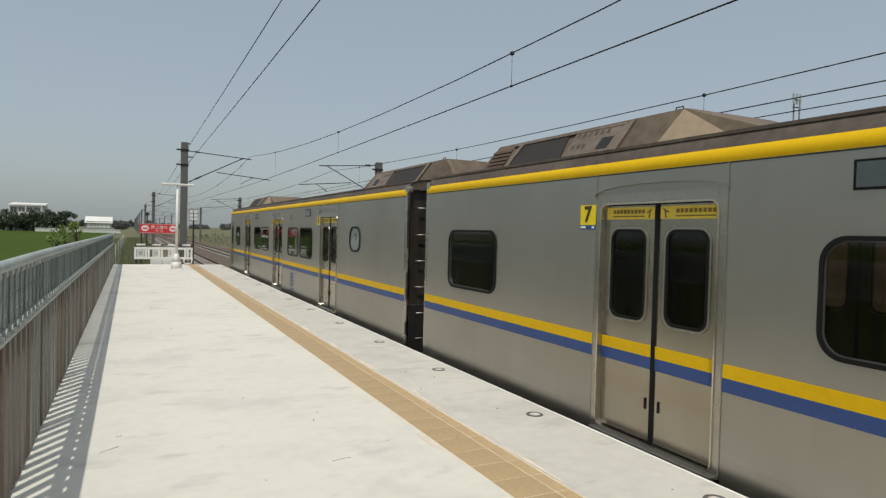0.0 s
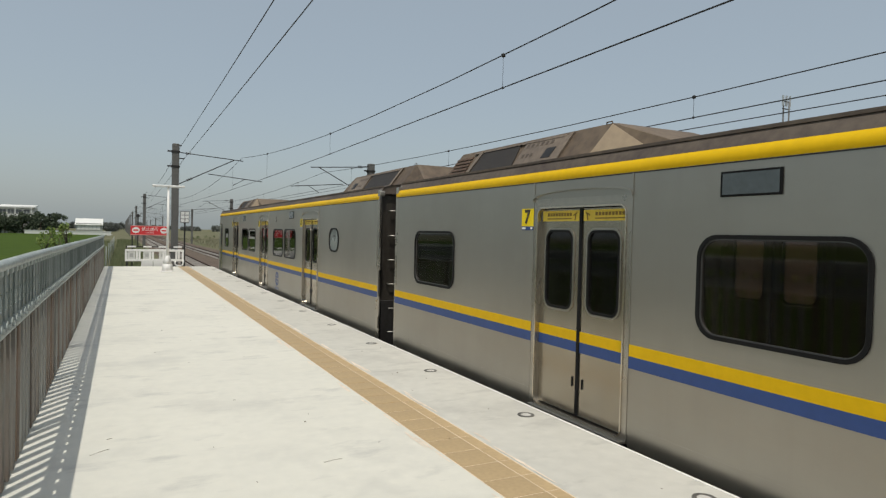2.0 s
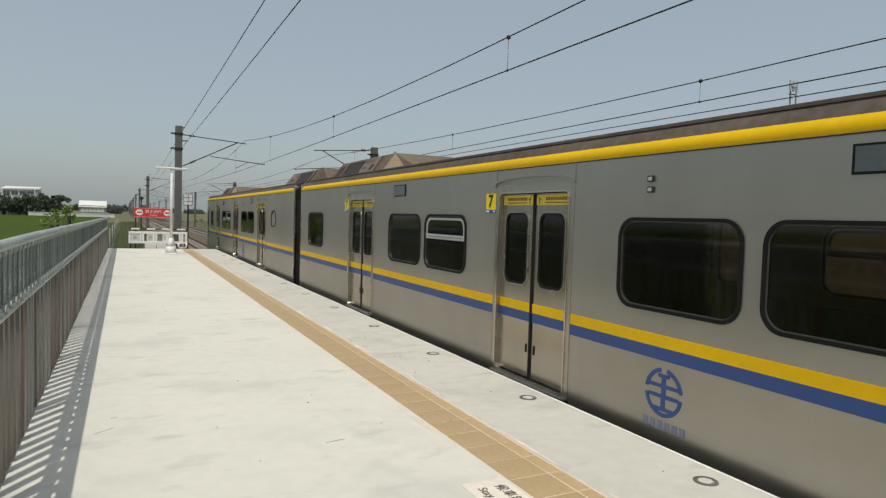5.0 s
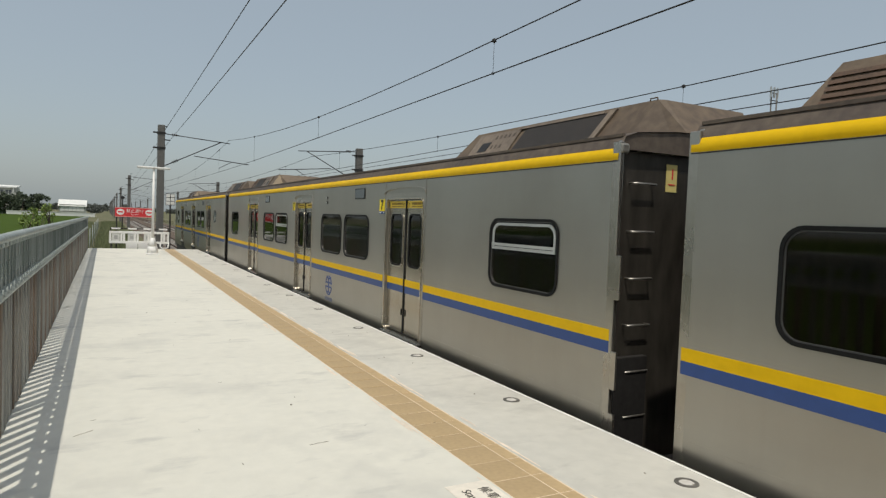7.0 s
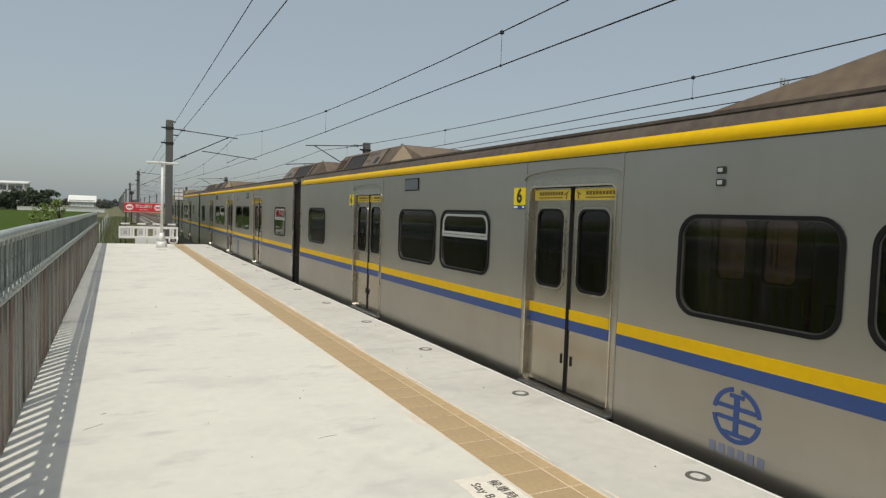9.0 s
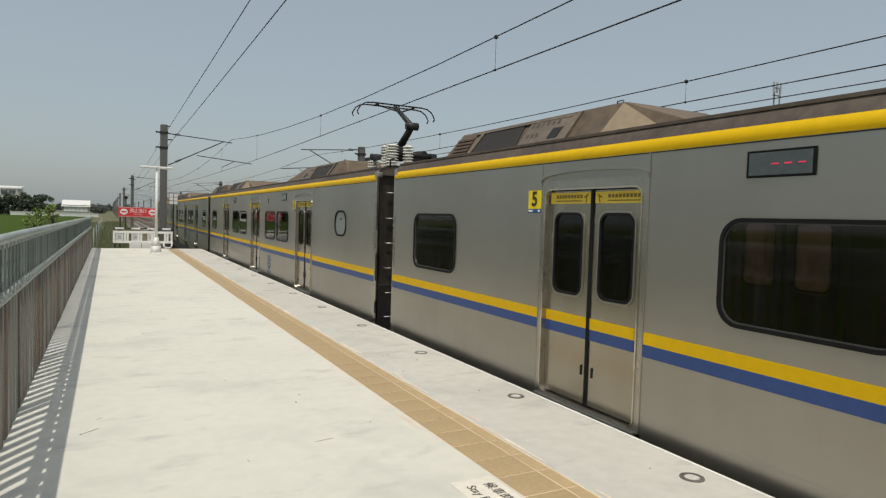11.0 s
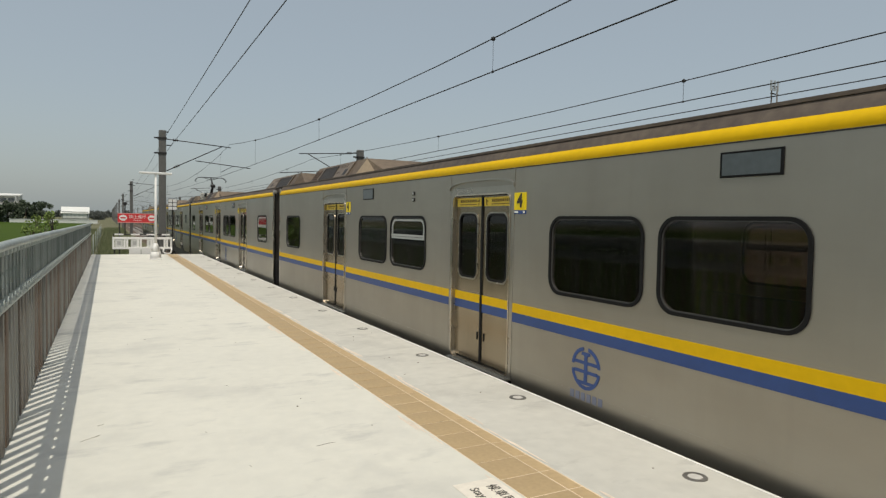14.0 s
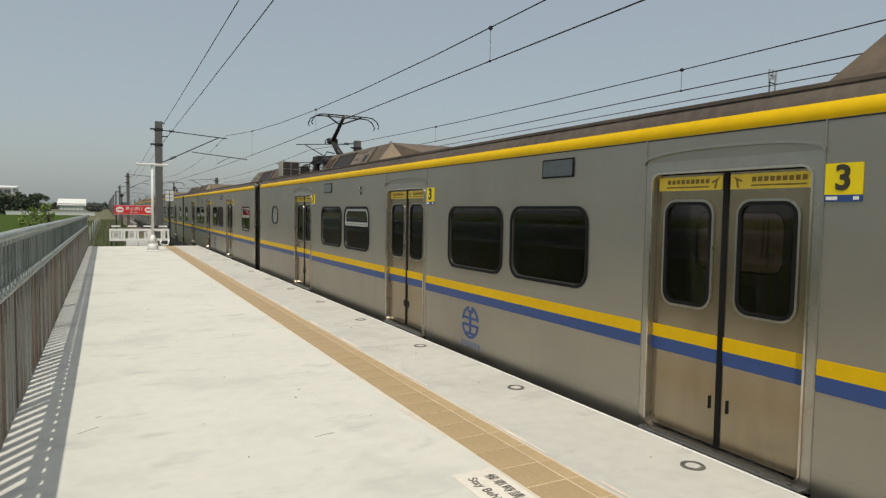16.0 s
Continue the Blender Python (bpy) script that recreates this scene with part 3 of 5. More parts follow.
def catenary(cx, swing, y0, zc, lo, hi, first, name, label):
    f = thing(name, label, "overhead line")
    a, b = bmesh.new(), bmesh.new()
    ys = [y0 + PITCH * k / 12 for k in range(-26, 97)]
    zig = lambda y: cx + swing * math.cos(math.pi * (y - y0) / PITCH)
    path_tube(a, [(zig(y), y, sag(y, y0, lo, hi)) for y in ys], 0.0095, 6)
    path_tube(b, [(zig(y), y, zc) for y in ys], 0.0095, 6)
    part("carrier_cable", a, WIRE, f)
    part("contact_wire", b, WIRE, f)
    y = y0 - 2.0 * PITCH + first
    while y < y0 + 3 * PITCH:
        z = sag(y, y0, lo, hi)
        part("dropper", tube(bmesh.new(), (zig(y), y, zc), (zig(y), y, z), 0.0035, 5), WIRE, f)
        bm = bmesh.new()
        bmesh.ops.create_icosphere(bm, subdivisions=1, radius=0.04, matrix=Matrix.Translation((zig(y), y, z)))
        part("cable_clip", bm, WIRE, f)
        bm = bmesh.new()
        bmesh.ops.create_icosphere(bm, subdivisions=1, radius=0.024, matrix=Matrix.Translation((zig(y), y, zc)))
        part("wire_clip", bm, WIRE, f)
        y += 9.9
    return f


catenary(5.3, 0.35, 35.05, 3.955, 4.45, 5.45, 2.18, "near_overhead_line", "dark overhead wires with droppers above the near track")
catenary(9.2, 0.2, 32.7, 3.88, 4.25, 4.75, 4.36, "far_overhead_line", "dark overhead wires with droppers above the far track")


def feeder(x, lean, z, label):
    f = thing("feeder_cable", label, "cable")
    bm = bmesh.new()
    path_tube(bm, [(x - lean * (35.05 - y), y, sag(y, 35.05, z - 0.08, z)) for y in [35.05 + PITCH * k / 12 for k in range(-14, 60)]], 0.01, 6)
    part("cable", bm, WIRE, f)


feeder(2.8, 0.011, 5.2, "dark feeder cable hung between the concrete poles")
feeder(2.66, 0.0115, 5.86, "dark feeder cable hung near the tops of the poles")
f3 = thing("return_cable", "thin dark cable beyond the far track", "cable")
part("cable", path_tube(bmesh.new(), [(10.4, y, 3.95) for y in range(-20, 240, 10)], 0.009, 6), WIRE, f3)


def lattice_mast():
    f = thing("antenna_mast", "slim twin-pole mast with small antennas far off", "mast", m=pose(40, 28.35, -1.3))
    for s in (-0.12, 0.12):
        part("pole", tube(bmesh.new(), (s, -s, 0), (s, -s, 12.5), 0.05), POLE_CON, f)
    for z in (11.0, 12.0, 12.5):
        part("crossarm", boxes((-0.4, 0.4, -0.03, 0.03, z - 0.03, z + 0.03)), DARK, f)
    for x in (-0.35, 0.0, 0.35):
        part("antenna", boxes((x - 0.05, x + 0.05, -0.05, 0.05, 12.2, 12.9)), ALU, f)


lattice_mast()


def signal_board():
    f = thing("signal_board", "white grid-shaped signal board on a dark post", "signal", m=pose(5.8 - 2.6, 70 - 31.0, -1.3))
    part("post", boxes((-0.04, 0.04, -0.04, 0.04, 0, 3.9)), DARK, f)
    for i in range(2):
        for k in range(3):
            part("panel", boxes((-0.22 + i * 0.23, -0.02 + i * 0.23, -0.07, -0.05, 3.3 + k * 0.21, 3.48 + k * 0.21)), WHITE, f)
    part("backing", boxes((-0.24, 0.23, -0.05, -0.03, 3.27, 3.93)), DARK, f)


signal_board()


def line_signal():
    f = thing("line_signal", "dark round signal head on a slim post", "signal", m=pose(1.6, 78, -1.3))
    part("post", boxes((-0.06, 0.06, -0.06, 0.06, 0, 4.0)), DARK, f)
    part("head", tube(bmesh.new(), (0, -0.08, 4.2), (0, 0.08, 4.2), 0.25, 4), DARK, f)


line_signal()


# ---------------------------------------------------------------- field edge and distance
def leaf_cloud(rnd, blobs, per, size):
    """Many small tilted leaf faces round the ends of limbs."""
    bm = bmesh.new()
    for cx, cy, cz, r in blobs:
        for _ in range(per):
            v = Vector((rnd.gauss(0, 1), rnd.gauss(0, 1), rnd.gauss(0, 0.8)))
            v = v.normalized() * r * rnd.uniform(0.4, 1.05) + Vector((cx, cy, cz))
            q = Euler((rnd.uniform(0, 6.3), rnd.uniform(0, 6.3), rnd.uniform(0, 6.3))).to_quaternion()
            s = size * rnd.uniform(0.6, 1.3)
            bm.faces.new([bm.verts.new(v + q @ Vector(p) * s) for p in ((-0.5, 0, 0), (0, -0.28, 0.05), (0.5, 0, 0), (0, 0.28, 0.05))])
    return bm


def tree(seed, x, y, h, spread, leaf, size, label, per=70, clear=0.35):
    rnd = random.Random(seed)
    f = thing("tree", label, "tree", "", pose(x, y, -1.25))
    bm = bmesh.new()
    tube(bm, (0, 0, 0), (rnd.uniform(-0.1, 0.1) * h * 0.3, 0, h * 0.55), h * 0.028, 8, h * 0.014)
    blobs = []
    for i in range(13):
        a, z = rnd.uniform(0, 6.28), rnd.uniform(clear, 0.92) * h
        d = spread * rnd.uniform(0.3, 1.0) * (1.1 - abs(z / h - 0.6))
        e = (d * math.cos(a), d * math.sin(a), z)
        tube(bm, (0, 0, z * 0.6), e, h * 0.01, 5, h * 0.003)
        blobs.append((*e, spread * rnd.uniform(0.25, 0.5)))
    part("trunk", bm, BARK, f)
    part("crown", leaf_cloud(rnd, blobs, per, size), leaf, f)
    return f


for k, (x, y, h, s) in enumerate(((-3.75, 41.5, 2.9, 0.5), (-3.1, 40.5, 3.3, 0.6), (-2.6, 40.0, 3.4, 0.45))):
    tree(40 + k, x, y, h, s, LEAF, 0.16, "young bright green sapling behind the fence", 30, 0.3)
far = random.Random(7)
for k in range(15):
    x = -52 + k * 2.35 + far.uniform(-0.6, 0.6)
    tree(60 + k, x, 246 + far.uniform(-3, 3), far.uniform(5.2, 7.2), far.uniform(2.4, 3.2), LEAF_D, 0.75, "dark broad-crowned tree along the far edge of the field", 85, 0.14)
for k in range(4):
    tree(90 + k, -2 + k * 1.3 - 6, 420 + k * 6, far.uniform(4, 5), 4.0, HAZED_LEAF, 1.1, "distant tree behind the railway fence, paled for haze", 50, 0.2)
for k, (x, y, h) in enumerate(((34, 150, 4.6), (37, 152, 5.4), (40.5, 150, 4.2), (46, 160, 5.2), (52, 170, 4.6))):
    tree(120 + k, x, y, h, 2.6, LEAF_D, 0.7, "dark tree beyond the tracks", 60, 0.25)


def house():
    f = thing("white_house", "pale two-storey building with balconies and a white roof", "building", m=pose(-31.0, 256, -1.25))
    part("wall", boxes((-5.0, 5.0, -4, 4, 0, 8.6)), mat("cream_wall", (0.55, 0.54, 0.48), 0.8, var=0.08, scale=1), f)
    bm = bmesh.new()
    v = [bm.verts.new(p) for p in ((-5.4, -4.6, 8.7), (5.2, -4.6, 8.9), (5.2, 4.6, 9.6), (-5.4, 4.6, 9.6), (-5.4, -4.6, 8.3), (5.2, -4.6, 8.5), (5.2, 4.6, 9.2), (-5.4, 4.6, 9.2))]
    for q in ((0, 1, 2, 3), (7, 6, 5, 4), (0, 4, 5, 1), (1, 5, 6, 2), (2, 6, 7, 3), (3, 7, 4, 0)):
        bm.faces.new([v[i] for i in q])
    part("roof", bm, CLAD, f)
    for z in (2.2, 5.3):
        part("balcony", boxes((-5.1, 4.2, -5.2, -4.0, z, z + 0.9)), CLAD, f)
        for x in (-3.9, -1.7, 0.5, 2.7):
            w = part("window", boxes((x - 0.85, x + 0.85, -4.06, -4.0, z + 1.05, z + 2.5)), mat("far_window", (0.12, 0.13, 0.13), 0.3), f)
            part("frame", boxes((x - 0.03, x + 0.03, -4.09, -4.06, z + 1.05, z + 2.5)), CLAD, w)
    for x in (-5.0, -0.4, 4.1):
        part("column", boxes((x - 0.12, x + 0.12, -5.25, -5.0, 0, 8.5)), CLAD, f)


house()


def hall():
    f = thing("white_hall", "long low white metal hall with a pale roof", "building", m=pose(-10.2, 262, -1.25))
    part("wall", boxes((-4.2, 3.9, -5, 5, 0, 3.9)), CLAD_D, f)
    bm = bmesh.new()
    slab(bm, -4.5, 4.2, [(-5.4, 3.4), (0, 5.6), (5.4, 3.4), (5.4, 3.2), (0, 5.4), (-5.4, 3.2)])
    part("roof", bm, CLAD, f)
    for i in range(6):
        part("wall_panel", boxes((-3.7 + i * 1.2, -2.6 + i * 1.2, -5.06, -5.0, 1.6, 3.1)), CLAD, f)


hall()
w = thing("roadside_wall", "long low white wall along the far road", "wall")
part("panel", boxes((-27.5, -3.2, 240.0, 240.4, -1.3, -0.15)), CLAD, w)
part("coping", boxes((-27.7, -3.0, 239.9, 240.5, -0.15, -0.03)), CLAD, w)
for k in range(4):
    s = thing("small_shed", "small pale shed between the far trees", "shed", "sheds", pose(-47 + k * 6.2, 246.5, -1.25))
    part("wall", boxes((-1.6, 1.6, -1.5, 1.5, 0, 1.9)), CLAD, s)
    part("roof", boxes((-1.8, 1.8, -1.7, 1.7, 1.9, 2.05)), CLAD_D, s)
    part("door", boxes((-0.4, 0.4, -1.54, -1.5, 0, 1.7)), DARK, s)


def weeds(seed, n, x0, x1, y0, y1, h):
    rnd = random.Random(seed)
    bm = bmesh.new()
    for _ in range(n):
        x, y = rnd.uniform(x0, x1), rnd.uniform(y0, y1)
        a, s = rnd.uniform(0, 6.28), h * rnd.uniform(0.4, 1.2)
        lx, ly = 0.25 * s * math.cos(a * 3), 0.25 * s * math.sin(a * 3)
        w = 0.03 + 0.04 * s
        bm.faces.new([bm.verts.new(p) for p in ((x - w * math.cos(a), y - w * math.sin(a), -1.32), (x + w * math.cos(a), y + w * math.sin(a), -1.32), (x + lx, y + ly, -1.3 + s))])
    return bm


WEED = mat("weed_green", (0.25, 0.255, 0.145), 0.9, var=0.4, scale=1.5, col2=(0.1, 0.13, 0.055), spec=0.1)
tagged(solid("weeds", weeds(3, 14000, -0.45, 2.0, 30.6, 120, 0.95), WEED, "tall green and straw-coloured weeds beside the track", "weeds"), kind="stuff")
tagged(solid("dry_grass", weeds(4, 9000, 12.6, 60, 34, 200, 0.6), mat("straw", (0.27, 0.245, 0.165), 0.9, var=0.3, scale=0.5, col2=(0.12, 0.125, 0.07)), "dry grass beyond the far track", "grass"), kind="stuff")
tagged(solid("field_margin", weeds(5, 8000, -4.5, -1.0, 31, 120, 0.8), WEED, "rough weeds between the fence and the field", "weeds"), kind="stuff")



def far_woods():
    """Distant woods along the horizon: many leaf clumps in uneven groups."""
    rnd = random.Random(11)
    blobs = []
    x = -260.0
    while x < 700:
        y, h = 820 + rnd.uniform(-60, 60), rnd.uniform(3, 7)
        for _ in range(4):
            blobs.append((x + rnd.uniform(-6, 6), y + rnd.uniform(-6, 6), -1.3 + h * rnd.uniform(0.25, 0.8), h * 0.5))
        x += rnd.uniform(4, 11)
    return leaf_cloud(rnd, blobs, 60, 3.2)


# the horizon haze is in the leaf colour; no real haze lies before it
tagged(solid("far_woods", far_woods(), HAZED_LEAF, "low woods along the horizon, greyed to stand for haze", "woods"), kind="stuff")


def shrubs():
    rnd = random.Random(12)
    blobs = []
    for _ in range(60):
        y = rnd.uniform(32, 120)
        blobs.append((rnd.uniform(-0.4, 1.5), y, -1.15 + rnd.uniform(0, 0.25), rnd.uniform(0.2, 0.5)))
    for _ in range(70):
        blobs.append((rnd.uniform(13, 50), rnd.uniform(40, 230), -1.1 + rnd.uniform(0, 0.3), rnd.uniform(0.3, 0.8)))
    return leaf_cloud(rnd, blobs, 60, 0.22)


tagged(solid("shrubs", shrubs(), mat("shrub_leaf", (0.13, 0.15, 0.06), 0.9, var=0.4, scale=1.0, col2=(0.06, 0.08, 0.03)), "low olive shrubs on the rough ground beside the track", "shrubs"), kind="stuff")


def debris():
    """Dead stalks and crumbs lying on the platform."""
    rnd = random.Random(15)
    bm = bmesh.new()
    for x, y, a, ln in [(-0.12, 5.3, 40, 0.16), (1.395, 4.48, 10, 0.15), (2.4, 4.6, 20, 0.03)] + [(rnd.uniform(-0.1, 2.1), rnd.uniform(2.6, 24), rnd.uniform(0, 180), rnd.uniform(0.015, 0.05)) for _ in range(16)]:
        c, d = math.cos(radians(a)) * ln / 2, math.sin(radians(a)) * ln / 2
        path_tube(bm, [(x - c, y - d, 0.003), (x + rnd.uniform(-0.01, 0.01), y, 0.006), (x + c, y + d, 0.003)], 0.0014, 5)
    for _ in range(45):
        x, y, r = rnd.choice((rnd.uniform(-0.15, 2.15), rnd.uniform(2.7, 3.5))), rnd.uniform(2.6, 20), rnd.uniform(0.002, 0.006)
        box(bm, x - r, x + r, y - r * 1.4, y + r * 1.4, 0, r)
    return bm


tagged(solid("debris", debris(), mat("dead_stalk", (0.2, 0.17, 0.13), 0.9, var=0.4, scale=20), "dead stalks and crumbs lying on the platform", "debris"), kind="stuff")


# ---------------------------------------------------------------- the train
CAR, H = 20.0, 1.05                      # length over couplers; platform height above the rails
XS = -1.45                               # outer face of a side wall
Y_ = lambda u: 10.0 - u                  # u: metres behind the car's front coupling line
WIN_Z, DOORS = (0.972, 1.698), (4.745, 10.09, 15.35)
SASH = (0.05, 0.07)


def hole_tile(bm, u0, u1, z0, z1, r, pad, k=6):
    y0, y1 = Y_(u1), Y_(u0)
    ring_plate(bm, XS, XS + 0.04, [(y, z + H) for y, z in rounded(y0, y1, z0, z1, r, k)], [(y, z + H) for y, z in outline_on(y0 - pad, y1 + pad, 0.86, 1.80, k)])


def gaps():
    at, out = 0.37, []
    for d in DOORS:
        out.append((at, d - 0.7))
        at = d + 0.7
    return out + [(at, 19.63)]


def panel_bm(a, b, windows):
    """One stretch of side wall between two doors, with its window openings."""
    bm = bmesh.new()
    x0, x1 = XS, XS + 0.04
    levels = (H + 0.13, H + 0.86, H + 1.80, H + 2.21)

    def column(u0, u1, hole):
        for i in range(3):
            if not (hole and i == 1):
                box(bm, x0, x1, Y_(u1), Y_(u0), levels[i], levels[i + 1])

    # slight turn-under, an added curve that makes the wall fade darker at the platform
    def foot(u0, u1):
        loft(bm, [Y_(u1), Y_(u0)], [(x0 + dx, H + z) for dx, z in ((0.0, 0.1295), (0.0005, 0.09), (0.0022, 0.05), (0.0055, 0.01), (0.011, -0.04), (0.023, -0.11), (0.05, -0.23), (0.085, -0.35))])
    at = a
    for w in sorted(windows):
        u0, u1 = w[0] - 0.05, w[1] + 0.05
        if a < u0 < b:
            column(at, u0, False)
            hole_tile(bm, *w, 0.05)
            column(u0, u1, True)
            at = u1
    column(at, b, False)
    foot(a, b)
    bmesh.ops.remove_doubles(bm, verts=bm.verts[:], dist=1e-4)
    return bm


def side_wall(car, turn, windows, key, steel):
    for i, (a, b) in enumerate(gaps()):
        p = part("side_panel", shared(f"side_{key}{i}{steel.name}", lambda: panel_bm(a, b, windows), steel), None, car, "brushed stainless side panel", turn)
        a2, b2 = (a + 0.01 if i == 0 else a + 0.006), (b - 0.01 if i == 3 else b - 0.006)
        part("yellow_stripe", shared(f"ystripe{i}", lambda: boxes((XS - 0.004, XS, Y_(b2), Y_(a2), H + 0.70, H + 0.797)), YELLOW), None, p)
        part("blue_stripe", shared(f"bstripe{i}", lambda: boxes((XS - 0.004, XS, Y_(b2), Y_(a2), H + 0.602, H + 0.70)), BLUE), None, p)
    for d in DOORS:
        part("door_header", shared(f"header{d}{steel.name}", lambda: boxes((XS, XS + 0.04, Y_(d + 0.696), Y_(d - 0.696), H + 2.03, H + 2.21)), steel), None, car, "", turn)
        part("door_sill", shared(f"sill{d}{steel.name}", lambda: boxes((XS + 0.03, XS + 0.07, Y_(d + 0.696), Y_(d - 0.696), H - 0.35, H - 0.045)), DARK), None, car, "", turn)


def window_parts(car, turn, u0, u1, z0, z1, r, opening, key):
    """Rubber seal, tinted pane and, where the window opens, an aluminium sash."""
    y0, y1 = Y_(u1), Y_(u0)
    zz = lambda o: [(y, z + H) for y, z in o]
    def seal():
        bm = bmesh.new()
        ring_plate(bm, XS - 0.012, XS + 0.02, zz(rounded(y0 + 0.022, y1 - 0.022, z0 + 0.022, z1 - 0.022, r - 0.02)), zz(rounded(y0 - 0.006, y1 + 0.006, z0 - 0.006, z1 + 0.006, r + 0.005)))
        return bm
    def rim():
        bm = bmesh.new()
        ring_plate(bm, XS + 0.0, XS + 0.014, zz(rounded(y0 + 0.03, y1 - 0.03, z0 + 0.03, z1 - 0.03, r - 0.028)), zz(rounded(y0 + 0.021, y1 - 0.021, z0 + 0.021, z1 - 0.021, r - 0.019)))
        return bm
    s = part("window", shared(key + "_seal", seal, RUBBER), None, car, "rounded window with a black rubber seal", turn)
    part("inner_rim", shared(key + "_rim", rim, mat("rim_grey", (0.09, 0.09, 0.088), 0.4, 0.4)), None, s, "thin grey inner rim")
    def pane():
        return slab(bmesh.new(), XS + 0.008, XS + 0.013, zz(rounded(y0 + 0.024, y1 - 0.024, z0 + 0.024, z1 - 0.024, r - 0.022)))
    part("pane", shared(key + "_pane", pane, FROSTED if opening == "oval" else GLASS), None, s)
    if opening == "sash":
        def sash():
            bm, zm = bmesh.new(), z0 + 0.47 * (z1 - z0) + 0.06
            a, b = rounded(y0 + 0.075, y1 - 0.075, z0 + 0.0, z1 - 0.07, r - 0.05), rounded(y0 + 0.045, y1 - 0.045, z0 - 0.0, z1 - 0.042, r - 0.035)
            lim = lambda o: [(y, max(z, zm)) for y, z in o]
            ring_plate(bm, XS - 0.002, XS + 0.007, zz(lim(a)), zz(lim(b)))
            box(bm, XS - 0.004, XS + 0.007, y0 + 0.045, y1 - 0.045, H + zm, H + zm + 0.03)
            box(bm, XS - 0.008, XS + 0.007, y0 + 0.045, y1 - 0.045, H + zm + 0.036, H + zm + 0.066)
            return bm
        part("sash", shared(key + "_sash", sash, ALU), None, s, "aluminium top sash")
    elif opening == "oval":
        part("vent", shared(key + "_vent", lambda: boxes((XS + 0.004, XS + 0.007, (y0 + y1) / 2 - 0.045, (y0 + y1) / 2 + 0.045, H + z1 - 0.165, H + z1 - 0.135)), DARK), None, s)


